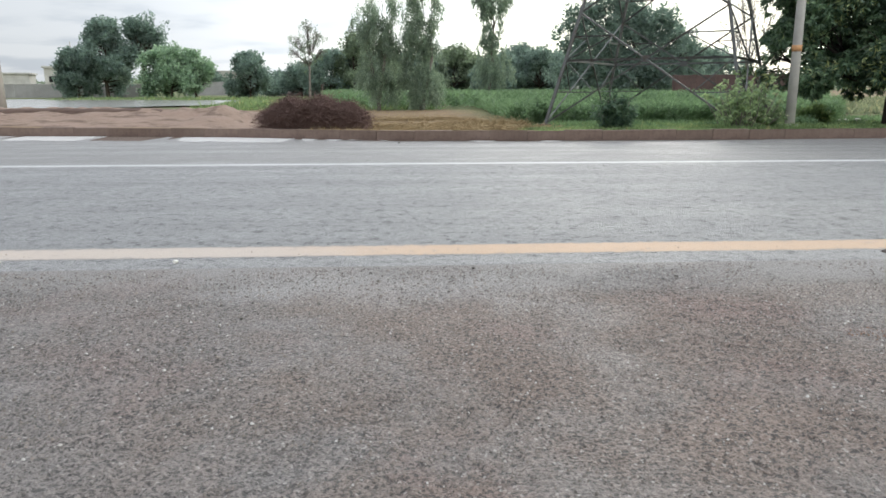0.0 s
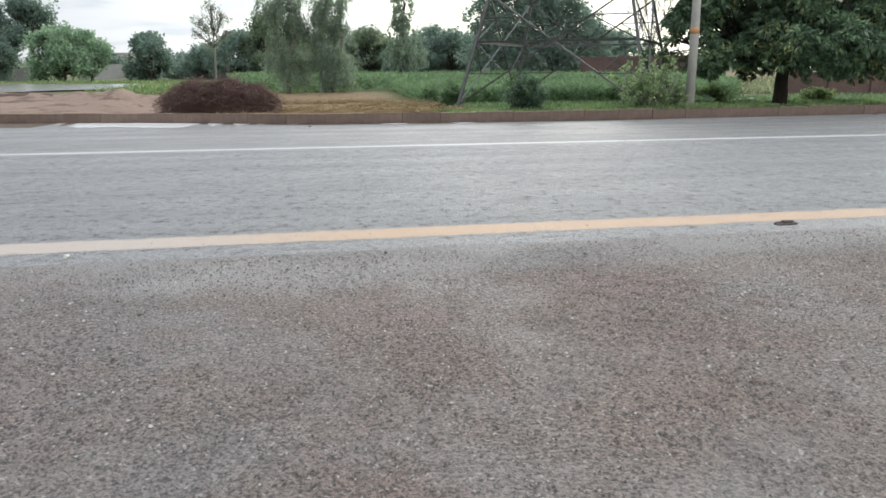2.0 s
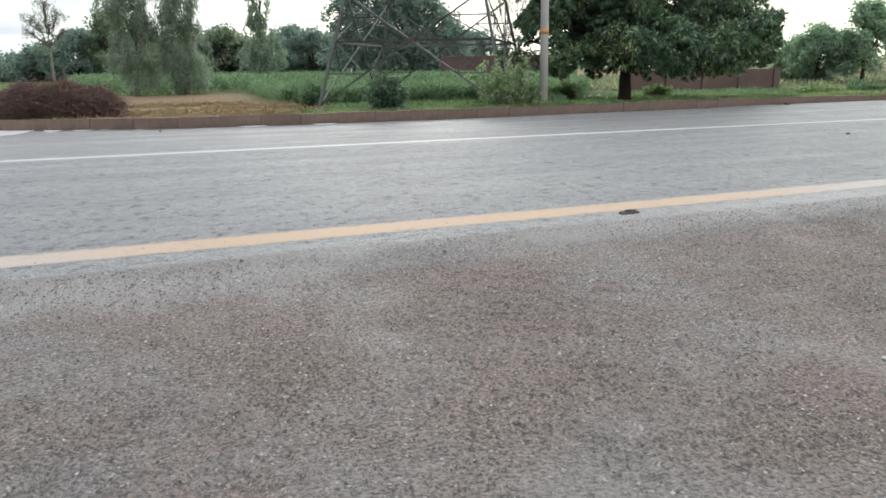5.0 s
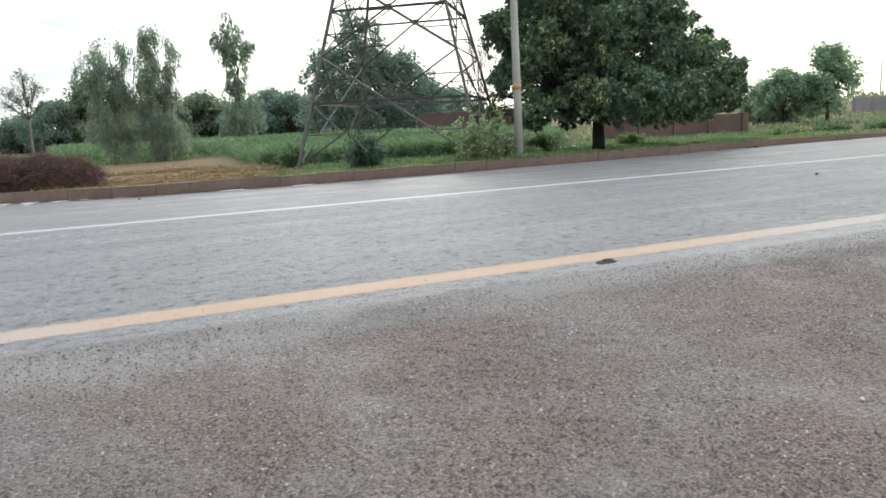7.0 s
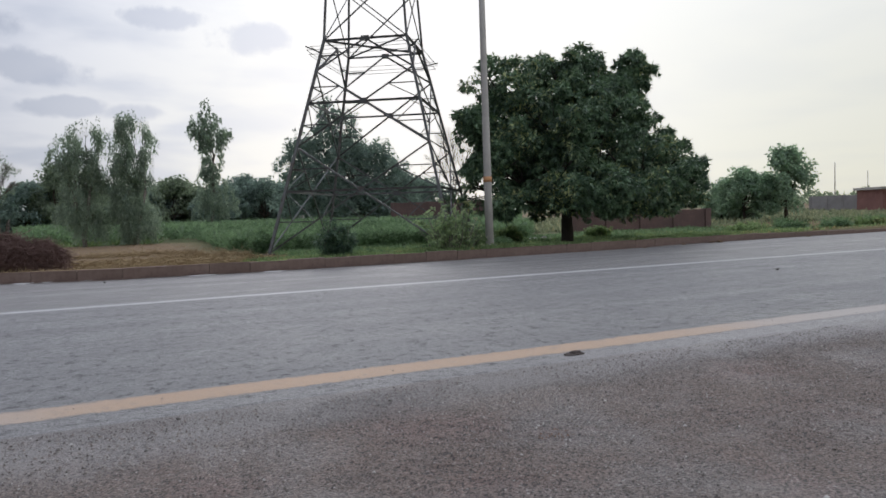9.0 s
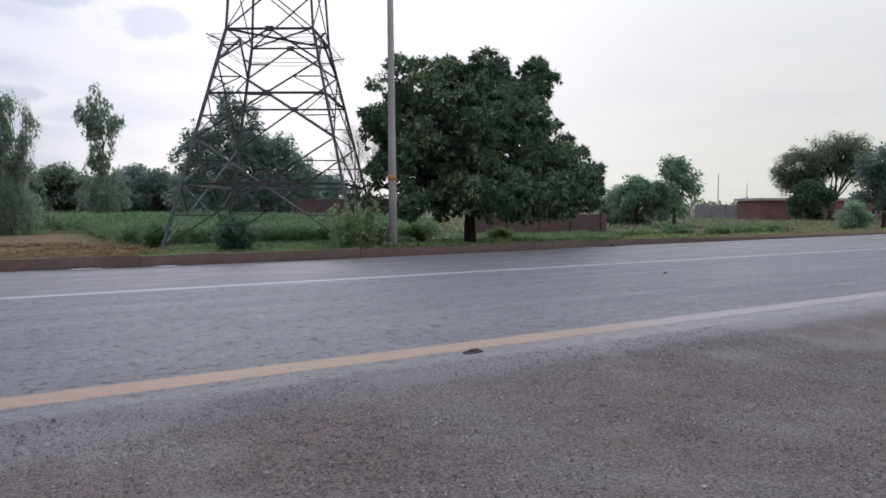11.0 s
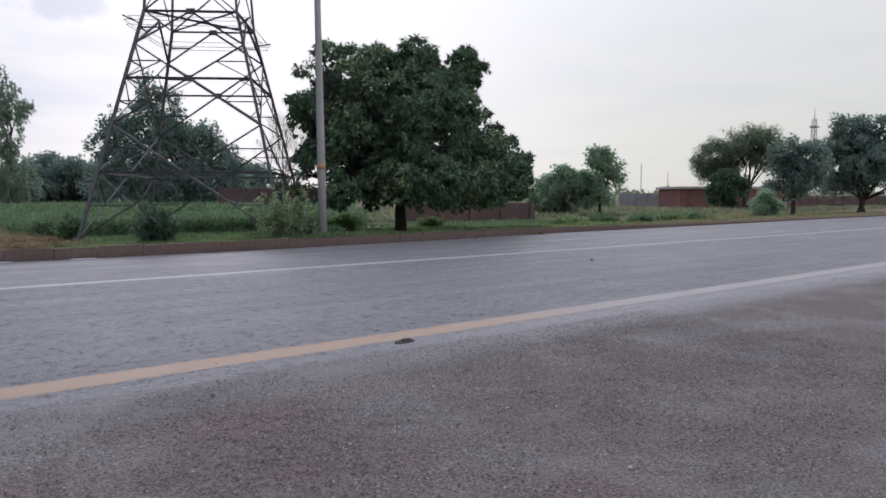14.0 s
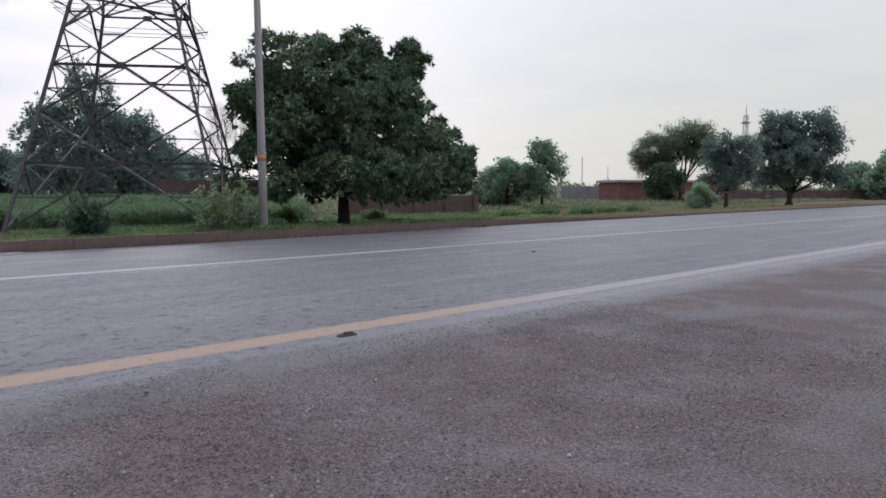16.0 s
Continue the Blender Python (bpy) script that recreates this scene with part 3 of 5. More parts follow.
def strip(name, xs, near, far, z, material, label, category):
    """A sheet along the road between two edges."""
    v, f = [], []
    for x in xs:
        a, b = near(x), far(x)
        for k in range(5):
            v.append((x, a + (b - a) * k / 4, z))
    for i in range(len(xs) - 1):
        for k in range(4):
            a = i * 5 + k
            f.append((a, a + 5, a + 6, a + 1))
    ob = mesh_object(name, v, f, material)
    return tagged(ob, label, category, kind="structure")


XS = np.unique(np.concatenate([np.linspace(-140, -20, 25), np.linspace(-20, 60, 161), np.linspace(60, 240, 37)])).tolist()
strip("road", XS, lambda x: SHOULDER_Y, kerb_y, 0.0, M_ROAD, "damp grey asphalt carriageway with fine gravel grain", "road")


def rough_field(x, y, cell, rs):
    """Smooth random heights over the plan, one value to a cell."""
    u, v = x / cell, y / cell
    i, j = np.floor(u).astype(int), np.floor(v).astype(int)
    a, b = u - i, v - j
    a, b = a * a * (3 - 2 * a), b * b * (3 - 2 * b)
    table = rs.random((256, 256))
    pick = lambda p, q: table[p % 256, q % 256]
    return (pick(i, j) * (1 - a) + pick(i + 1, j) * a) * (1 - b) + (pick(i, j + 1) * (1 - a) + pick(i + 1, j + 1) * a) * b


def chippings(x, y, cell, rs):
    """Domes of single stones set at uneven places and heights."""
    u, v = x / cell, y / cell
    i, j = np.floor(u).astype(int), np.floor(v).astype(int)
    table = rs.random((4, 256, 256))
    best = np.zeros_like(x)
    for p in (-1, 0, 1):
        for q in (-1, 0, 1):
            jx, jy, size, top = table[:, (i + p) % 256, (j + q) % 256]
            away = np.hypot(u - (i + p + jx), (v - (j + q + jy)) * 1.15)
            best = np.maximum(best, (0.5 + 0.5 * top) * np.clip(1 - (away / (0.45 + 0.4 * size)) ** 2, 0, 1))
    return best


def shoulder_sheet():
    rs = np.random.RandomState(61)
    fine_x, fine_y = np.arange(-3.4, 7.4, 0.0145), np.arange(1.5, 5.34, 0.0165)
    xs = np.concatenate([np.linspace(-140, -3.5, 40), fine_x, np.linspace(7.5, 240, 80)])
    ys = np.concatenate([np.linspace(-12, 1.4, 8), fine_y, [SHOULDER_Y]])
    gx, gy = np.meshgrid(xs, ys)
    # the surface is open and broken in patches, choked with silt elsewhere
    open_grain = np.clip(1.9 * (0.6 * rough_field(gx, gy, 0.75, rs) + 0.4 * rough_field(gx, gy, 0.21, rs)) - 0.4, 0.12, 1)
    pit = np.clip(1.7 * rough_field(gx, gy * 1.15, 0.044, rs) - 0.75, 0, 1)
    gz = -0.015 * (1 - chippings(gx, gy, 0.029, rs)) * open_grain - 0.016 * pit * open_grain - 0.004 * rough_field(gx, gy, 0.3, rs)
    rim = np.clip(np.minimum(np.minimum(gx + 3.4, 7.38 - gx), np.minimum(gy - 1.5, 5.34 - gy)) / 0.25, 0, 1)
    gz = gz * rim
    nx, ny = len(xs), len(ys)
    a = (np.arange(ny - 1)[:, None] * nx + np.arange(nx - 1)[None]).ravel()
    tris = np.concatenate([np.stack([a, a + 1, a + nx + 1], 1), np.stack([a, a + nx + 1, a + nx], 1)])
    ob = tri_object("road_shoulder", np.stack([gx.ravel(), gy.ravel(), gz.ravel()], 1), tris, M_SHOULDER)
    tagged(ob, "rough dusty brown-grey asphalt shoulder with open chippings", "road shoulder", kind="structure")


shoulder_sheet()

def road_line(name, middle, width, material, label, seed, fray):
    rng = random.Random(seed)
    xs = np.concatenate([np.arange(-120, -12, 1.0), np.arange(-12, 30, 0.08), np.arange(30, 200, 1.0)])
    v, f = [], []
    for k, x in enumerate(xs):
        wob = 0.03 * noise.noise(Vector((x * 0.4, seed, 0)))
        for s in (-1, 1):
            v.append((x, middle + wob + s * (width / 2 + fray * noise.noise(Vector((x * 3.1, seed + s, 1))) + fray * 0.6 * rng.uniform(-1, 1)), 0.0012))
        if k:
            a = 2 * k
            f.append((a - 2, a, a + 1, a - 1))
    tagged(mesh_object(name, v, f, material), label, "road marking", kind="structure")


road_line("yellow_line", YELLOW_Y, 0.41, M_YELLOW, "faded yellow road line with worn edges", 4, 0.022)
def silt_streak():
    """Pale dried silt left by rain water beside the kerb."""
    v, f = [], []
    for k in range(120):
        x = 17.2 + 0.4 * k
        mid = kerb_y(x) - 1.35 + 0.12 * noise.noise(Vector((x * 0.4, 3, 0)))
        half = 0.17 * min(1.0, k / 4 + 0.1) * (1 + 0.5 * noise.noise(Vector((x * 1.1, 6, 0))))
        v += [(x, mid - half, 0.0025), (x, mid + half, 0.0025)]
        if k:
            f.append((2 * k - 2, 2 * k, 2 * k + 1, 2 * k - 1))
    tagged(mesh_object("silt_streak", v, f, M_SILT), "pale dried silt streak along the road edge", "silt", kind="structure")


silt_streak()
road_line("white_line", WHITE_Y, 0.24, M_WHITE, "thin worn white road line", 9, 0.02)


def blob(name, centre, rx, ry, z, material, label, category, seed, ragged=0.3, turn=0.0):
    """An irregular flat pool or patch with a thin edge."""
    n, ring = 40, []
    for k in range(n):
        w = 2 * math.pi * k / n
        r = 1 + ragged * noise.noise(Vector((math.cos(w) * 1.6, math.sin(w) * 1.6, seed * 3.7))) + ragged * 0.5 * noise.noise(Vector((math.cos(w) * 5, math.sin(w) * 5, seed)))
        x, y = rx * r * math.cos(w), ry * r * math.sin(w)
        ring.append((centre[0] + x * math.cos(turn) - y * math.sin(turn), centre[1] + x * math.sin(turn) + y * math.cos(turn)))
    v = [(x, y, z) for x, y in ring] + [(x, y, z - 0.003) for x, y in ring]
    f = [tuple(range(n))] + [(k, k + n, (k + 1) % n + n, (k + 1) % n) for k in range(n)]
    return tagged(mesh_object(name, v, f, material), label, category, kind="structure")


# rain water, coloured white for the reflected sky, and wet mud along the kerb
def gutter_pool(name, x0, x1, wide, z, material, label, category, seed):
    n, v = 36, []
    for k in range(n + 1):
        u = k / n
        x = x0 + (x1 - x0) * u
        end = min(1.0, min(u, 1 - u) * (x1 - x0) / 0.22 + 0.12)
        front = wide * end * (1 + 0.16 * noise.noise(Vector((x * 1.3, seed, 0))) + 0.08 * noise.noise(Vector((x * 5, seed, 2))))
        v += [(x, kerb_y(x) - max(0.04, front), z), (x, kerb_y(x) - 0.015, z)]
    f = [(2 * k, 2 * k + 2, 2 * k + 3, 2 * k + 1) for k in range(n)]
    tagged(mesh_object(name, v, f, material), label, category, kind="structure")


for k, (x0, x1, wide) in enumerate([(-26, -11.75, 1.75), (-11.45, -8.95, 1.75), (-7.12, -6.92, 1.3), (-6.62, -3.3, 1.6), (-3.1, -2.65, 0.8), (-2.45, -1.95, 0.55), (-1.8, -1.55, 0.4), (-1.0, -0.7, 0.3)]):
    gutter_pool("puddle", x0, x1, wide, 0.005, M_SKYWHITE, "rain puddle along the kerb, its sky reflection coloured white", "puddle", k + 3)
for k, (x0, x1, wide) in enumerate([(-8.95, -7.12, 1.6), (-6.92, -6.62, 1.5), (-11.75, -11.45, 1.4), (-3.6, 0.6, 0.28), (0.5, 9.5, 0.16)]):
    gutter_pool("wet_mud", x0, x1, wide, 0.003, M_MUD, "thin film of wet brown mud in the gutter", "mud", 31 + k)
for k, (x, y, half) in enumerate([(1.78, 18.3, 0.36), (3.55, 18.24, 0.3)]):
    blob("puddle", (x, kerb_y(x) - 0.26, 0), half, 0.23, 0.012, M_SKYWHITE, "small puddle by the kerb, its sky reflection coloured white", "puddle", k + 2, 0.25)
blob("pond", (-48, 66, 0), 37, 25, 0.06, M_WATER, "wide muddy pond reflecting the grey sky", "pond", 21, 0.22)


def dirt_mound():
    nx, ny = 170, 60
    x0, x1 = -46.0, -4.6
    v, f = [], []
    for j in range(ny):
        for i in range(nx):
            u, w = i / (nx - 1), j / (ny - 1)
            x = x0 + (x1 - x0) * u
            deep = 17.5 * w
            y = kerb_y(x) + 0.25 + deep
            front, rear = min(1.0, deep / 5.2), min(1.0, (17.5 - deep) / 11.0)
            along = min(1.0, max(0.0, x1 - x) / 1.5) ** 0.7
            z = 0.52 * math.sin(0.5 * math.pi * front) * math.sin(0.5 * math.pi * rear) ** 1.2 * along
            z += along * (0.62 * math.exp(-((x + 6.7) / 1.0) ** 2 - ((y - 26) / 1.8) ** 2) - 0.22 * math.exp(-((x + 7.9 - 0.3 * (y - 24)) / 0.4) ** 2) * front - 0.14 * math.exp(-((x + 6.1 - 0.2 * (y - 24)) / 0.25) ** 2) * front)
            # a trampled ledge runs along the crest
            z += 0.06 * (math.tanh((y - 25.2 - 0.8 * noise.noise(Vector((x * 0.3, 0, 4)))) * 5)) * along * min(1.0, rear * 2) * front
            z *= 0.92 + 0.3 * noise.noise(Vector((x * 0.4, y * 0.5, 7))) + 0.26 * noise.noise(Vector((x * 1.7, y * 1.7, 2)))
            rim = min(u, 1 - u, w, 1 - w)
            v.append((x, y, z * min(1.0, rim * 12) - 0.07 * (rim < 0.001)))
    f = [(j * nx + i, j * nx + i + 1, (j + 1) * nx + i + 1, (j + 1) * nx + i) for j in range(ny - 1) for i in range(nx - 1)]
    tagged(mesh_object("dirt_mound", v, f, M_MOUND, True), "low bare mound of heaped pinkish-brown clay", "dirt mound", kind="structure")


dirt_mound()


def soil_bank():
    """A dark ridge along the crest of the mound."""
    n, v, f = 150, [], []
    for k in range(n + 1):
        x = -40 + 32.5 * k / n
        mid = 26.9 + 0.9 * noise.noise(Vector((x * 0.22, 0, 9))) + 0.03 * (x + 8)
        h = (0.66 + 0.07 * noise.noise(Vector((x * 0.9, 2, 0))) + 0.05 * noise.noise(Vector((x * 3.0, 5, 0)))) * min(1.0, (n - k) / 14 + 0.35)
        w = 0.75 + 0.3 * noise.noise(Vector((x * 0.7, 8, 0)))
        v += [(x, mid - w, 0.1), (x, mid - 0.35 * w, h * 0.9), (x, mid + 0.2 * w, h), (x, mid + w * 1.4, 0.1)]
        if k:
            a = 4 * k
            f += [(a - 4 + s, a + s, a + s + 1, a - 3 + s) for s in range(3)]
    tagged(mesh_object("soil_bank", v, f, M_BANK, True), "dark soil ridge along the crest of the mound", "soil bank", kind="structure")


soil_bank()


# ---- transmission tower ----
def angle_bar(a, b, w, t=0.012):
    """A steel angle section from a to b."""
    a, b = Vector(a), Vector(b)
    way = (b - a).normalized()
    p = way.cross(Vector((0, 0, 1)) if abs(way.z) < 0.9 else Vector((1, 0, 0))).normalized()
    q = way.cross(p)
    shape = [(0, 0), (w, 0), (w, t), (t, t), (t, w), (0, w)]
    bm = bmesh.new()
    rings = [[bm.verts.new(c + p * (x - w / 2) + q * (y - w / 2)) for x, y in shape] for c in (a, b)]
    for k in range(6):
        bm.faces.new((rings[0][k], rings[0][(k + 1) % 6], rings[1][(k + 1) % 6], rings[1][k]))
    bm.faces.new(rings[0][::-1])
    bm.faces.new(rings[1])
    return bm


def transmission_tower():
    root = thing("transmission_tower", (9.37, 26.2, 0), "weathered steel lattice transmission tower standing in grass", "pylon", turn=-33.8)
    half = lambda z: float(np.interp(z, (-0.2, 7.92, 9.2, 20.0, 26.0), (3.38, 1.572, 1.50, 0.85, 0.75)))
    spot = lambda c, z: Vector((c[0] * half(z), c[1] * half(z), z))
    corners = [(-1, -1), (1, -1), (1, 1), (-1, 1)]
    for c in corners:
        for a, b in ((-0.2, 7.92), (7.92, 20.0), (20.0, 26.0)):
            part("leg", angle_bar(spot(c, a), spot(c, b), 0.097 if a < 7 else 0.078, 0.02), M_STEEL, root)
        part("footing", box((0.36, 0.36, 0.4), spot(c, 0.0) + Vector((0, 0, -0.1)), 0.03), M_MUDWALL, root, "mud-stained concrete footing")
    levels = [(0.12, 3.93, True), (3.93, 6.75, True), (7.92, 10.4, False), (10.4, 12.8, False), (12.8, 15.2, False), (15.2, 17.6, False), (17.6, 20.0, False), (20.0, 22.0, False), (22.0, 24.0, False), (24.0, 26.0, False)]
    for k in range(4):
        a, b = corners[k], corners[(k + 1) % 4]
        for lo, hi, large in levels:
            w = 0.056 if large else 0.046
            al, ah, bl, bh = spot(a, lo), spot(a, hi), spot(b, lo), spot(b, hi)
            part("brace", angle_bar(al, bh, w), M_STEEL, root)
            part("brace", angle_bar(bl, ah, w), M_STEEL, root)
            # where the diagonals cross
            u = half(lo) / (half(lo) + half(hi))
            zx = lo + (hi - lo) * u
            mid = (spot(a, zx) + spot(b, zx)) / 2
            if large:
                part("crossbar", angle_bar(spot(a, zx), spot(b, zx), 0.078), M_STEEL, root)
                part("gusset_plate", box((0.26, 0.03, 0.22), m=Matrix.Translation(mid) @ Matrix.Rotation(math.atan2(b[1] - a[1], b[0] - a[0]), 4, "Z")), M_STEEL, root)
                for s, e in ((a, b), (b, a)):
                    for zz, frac in ((lo + (zx - lo) * 0.5, 0.5), (zx + (hi - zx) * 0.5, 0.5)):
                        leg = spot(s, zz)
                        diag = spot(s, lo).lerp(mid, 0.5) if zz < zx else spot(s, hi).lerp(mid, 0.5)
                        part("strut", angle_bar(leg, diag, 0.042, 0.008), M_STEEL, root)
                        part("strut", angle_bar(spot(s, zx), diag, 0.036, 0.008), M_STEEL, root)
        # ring above the wide body with a raised diamond under it
        top_mid = (spot(a, 7.92) + spot(b, 7.92)) / 2
        part("crossbar", angle_bar(spot(a, 7.92), spot(b, 7.92), 0.075), M_STEEL, root)
        for s in (a, b):
            part("brace", angle_bar(top_mid, spot(s, 6.75), 0.07), M_STEEL, root)
            part("strut", angle_bar(spot(s, 7.33), (top_mid + spot(s, 6.75)) / 2, 0.05, 0.008), M_STEEL, root)
        part("gusset_plate", box((0.3, 0.03, 0.2), m=Matrix.Translation(top_mid) @ Matrix.Rotation(math.atan2(b[1] - a[1], b[0] - a[0]), 4, "Z")), M_STEEL, root)
        # anti-climbing wire on short outriggers
        wire = Tubes()
        for lift, push in ((7.35, 0.32), (7.5, 0.42), (7.65, 0.34)):
            grow = 1 + push / half(lift)
            p, q = spot(a, lift) * grow, spot(b, lift) * grow
            p.z = q.z = lift
            wire.add([p.lerp(q, u / 6) + Vector((0, 0, -0.03 * math.sin(math.pi * u / 6))) for u in range(7)], 0.011, 0.011, 4)
        under(wire.object("barbed_wire", M_STEEL), root, "sagging rusty anti-climbing wire")
        arm = spot(a, 7.5) * (1 + 0.45 / half(7.5))
        arm.z = 7.62
        part("outrigger", angle_bar(spot(a, 7.45), arm, 0.05), M_STEEL, root)
    for i, j in ((0, 2), (1, 3)):
        part("crossbar", angle_bar(spot(corners[i], 7.92), spot(corners[j], 7.92), 0.07), M_STEEL, root)


transmission_tower()


# ---- poles ----
def utility_pole(place, height, girth, band, label, seed):
    root = thing("utility_pole", place, label, "utility pole")
    shaft = Tubes()
    shaft.add([(-0.01 * z, 0, z) for z in (-0.3, height * 0.3, height * 0.6, height)], girth, girth * 0.62, 12)
    pole_shaft = under(shaft.object("shaft", M_CONCRETE), root)
    if band:
        ring = Tubes()
        r = girth * (1 - 0.38 * band / height) + 0.006
        ring.add([(-0.01 * band, 0, band), (-0.01 * band - 0.002, 0, band + 0.17)], r, r * 0.995, 16)
        under(ring.object("painted_band", M_ORANGE), pole_shaft, "faded orange painted band")
        part("collar", box((0.5, 0.46, 0.24), (0, 0, 0.02), 0.06), M_CONCRETE, root, "rough concrete collar")
    return root


utility_pole((10.72, 19.72, 0.2), 10.5, 0.14, 2.14, "grey tapered concrete utility pole with an orange band", 1)
utility_pole((-21.45, 38.6, 0), 10.5, 0.19, 0, "grey concrete utility pole beside the pond", 2)

# ---- trees and shrubs ----
K = 29.2 / 1237
mango = [((px - 832 + 16 * (px > 910)) * K, dy, 1.4 + (372 - py) * K, r * K, rz * K) for px, py, r, rz, dy in [
    (838, 160, 66, 66, 0.4), (812, 156, 58, 54, 0.0), (898, 158, 46, 54, 0.2), (948, 162, 42, 52, 0.2), (688, 162, 44, 50, 0.3), (668, 225, 42, 50, 0.3), (745, 180, 62, 66, 0.2), (925, 147, 54, 62, 0.3), (868, 220, 68, 70, -1.2), (770, 245, 80, 74, -1.6), (700, 235, 52, 58, 0.4), (690, 285, 50, 50, 0.6), (968, 195, 50, 62, 0.6), (985, 262, 62, 62, 0.4),
    (1012, 290, 54, 50, 0.2), (1025, 318, 56, 56, -0.4), (1060, 345, 34, 42, 0.4), (685, 335, 56, 60, -0.6), (755, 335, 68, 60, -2.4), (840, 325, 82, 66, -3.0), (925, 335, 72, 62, -2.6), (1005, 350, 54, 38, -1.4), (850, 300, 86, 84, 2.2), (730, 330, 64, 62, 2.0),
    (950, 330, 66, 64, 2.0), (652, 365, 30, 36, 0.0), (970, 128, 32, 32, 0.2), (900, 280, 84, 74, 0.0), (800, 280, 84, 74, 0.0), (790, 374, 56, 26, -2.2), (880, 374, 56, 26, -2.4), (960, 370, 48, 24, -1.4), (715, 374, 48, 26, -1.2), (870, 360, 70, 40, 1.5)]]
mango = [(x, y, max(z, 1.3 + 0.9 * rz), r, rz) for x, y, z, r, rz in mango]
tree("mango_tree", (16.75, 24.1, 0), "broad dense mango tree with drooping dark green leaves", mango, 940, M_MANGO, 0.27, 1.3, "tuft", (0.225, 0.036), M_SHADEBARK, gaps=0.22, grain=1.5, seed=11, twigs=2)

euca_a = [(0.4, 0, 6.7, 0.85, 0.7), (-0.5, 0, 6.0, 0.9, 0.8), (1.0, 0, 5.7, 0.7, 0.8), (-1.15, 0, 5.0, 0.6, 0.8), (0, 0, 4.8, 1.1, 1.1), (0.9, 0.3, 4.3, 0.7, 1.0), (0.1, 0, 3.4, 1.15, 1.2), (-0.4, 0, 2.3, 0.85, 1.2), (0.4, 0, 1.6, 0.8, 1.1)]
euca_b = [(0, 0, 7.1, 0.8, 0.7), (0.65, 0, 6.3, 0.65, 0.7), (-0.5, 0, 6.0, 0.7, 0.8), (0.75, 0, 5.2, 0.6, 0.8), (-0.35, 0, 4.6, 0.8, 1.1), (0.1, 0, 3.4, 1.0, 1.3), (-0.8, 0, 2.7, 0.7, 1.1), (0.3, 0, 1.9, 1.0, 1.1), (0, 0, 1.0, 0.8, 0.7)]
tree("eucalyptus_tree", at(-2.5, 45.5), "tall drooping grey-green eucalyptus tree in the field", euca_a, 3000, M_EUCA, 0.11, 3.0, "weep", (0.2, 0.03), M_PALEBARK, -0.04, 1.1, 21, group="eucalyptus pair", stems=2)
tree("eucalyptus_tree", at(0.9, 45.2), "tall drooping grey-green eucalyptus tree in the field", euca_b, 3200, M_EUCA, 0.11, 3.2, "weep", (0.2, 0.03), M_PALEBARK, -0.04, 1.1, 22, group="eucalyptus pair", stems=2)
slim = [(0.2, 0, 16.0, 1.2, 1.6), (-0.8, 0, 13.9, 1.7, 1.5), (1.6, 0, 13.2, 1.3, 1.0), (0.1, 0, 12.2, 1.8, 1.4), (0.4, 0, 10.2, 1.5, 1.6), (-0.2, 0, 8.4, 1.2, 1.6), (0.2, 0, 5.0, 2.4, 2.4), (0.6, 0, 2.6, 2.6, 2.2)]
tree("eucalyptus_tree", at(6.4, 100), "slender tall eucalyptus tree with sparse hanging foliage", slim, 1100, M_EUCA, 0.2, 9.0, "weep", (0.5, 0.075), M_PALEBARK, 0.12, 0.7, 23)


def far_tree(az, dist, height, width, label, leaf, seed, name="tree", base=0.12, style="clump", size=None, count=420, gaps=0.3, wood=None, group=""):
    """A rounded spreading tree by its bearing, distance, height and width."""
    rng = random.Random(seed)
    lobes = []
    for k in range(24):
        w = rng.uniform(0, 2 * math.pi)
        h = base + (0.97 - base) * (k + 0.5) / 24
        reach = width / 2 * (0.76 * math.sin(math.pi * min(0.97, 0.22 + 0.75 * h)) ** 0.8)
        r = width * rng.uniform(0.07, 0.17)
        lobes.append((reach * math.cos(w) * rng.uniform(0.5, 1.25), reach * math.sin(w), min(h * height, height - r * 0.75), r, r * rng.uniform(0.7, 0.95)))
    lobes += [(s * width * 0.3, 0, height * (base + 0.36 + 0.05 * s), width * 0.2, height * 0.2) for s in (-1, 1)]
    lobes.append((0, 0, height * 0.82, width * 0.24, height * 0.17))
    size = size or (dist * 0.0034, dist * 0.00125)
    count = int(count * 1.8)
    return tree(name, at(az, dist), label, lobes, count, leaf, max(0.08, height * 0.028), height * max(base, 0.2), style, size, wood, gaps, 2.2 / width * 1.6, seed, group=group, turn=-az)


GREEN = "rounded dark green field tree with dense leaves"
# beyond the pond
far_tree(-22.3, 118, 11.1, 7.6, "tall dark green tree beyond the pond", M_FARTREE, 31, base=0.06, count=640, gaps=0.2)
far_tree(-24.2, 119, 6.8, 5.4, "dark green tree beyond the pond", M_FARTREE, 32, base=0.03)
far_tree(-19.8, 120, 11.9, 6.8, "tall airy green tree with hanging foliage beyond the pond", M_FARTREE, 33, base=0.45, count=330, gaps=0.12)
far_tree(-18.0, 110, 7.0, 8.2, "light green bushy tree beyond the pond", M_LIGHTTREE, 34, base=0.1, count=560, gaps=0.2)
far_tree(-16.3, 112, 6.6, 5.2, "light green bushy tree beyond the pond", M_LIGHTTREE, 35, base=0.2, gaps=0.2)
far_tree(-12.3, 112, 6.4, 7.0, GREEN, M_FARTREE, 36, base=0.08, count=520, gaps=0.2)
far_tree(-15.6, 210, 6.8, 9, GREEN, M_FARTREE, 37)
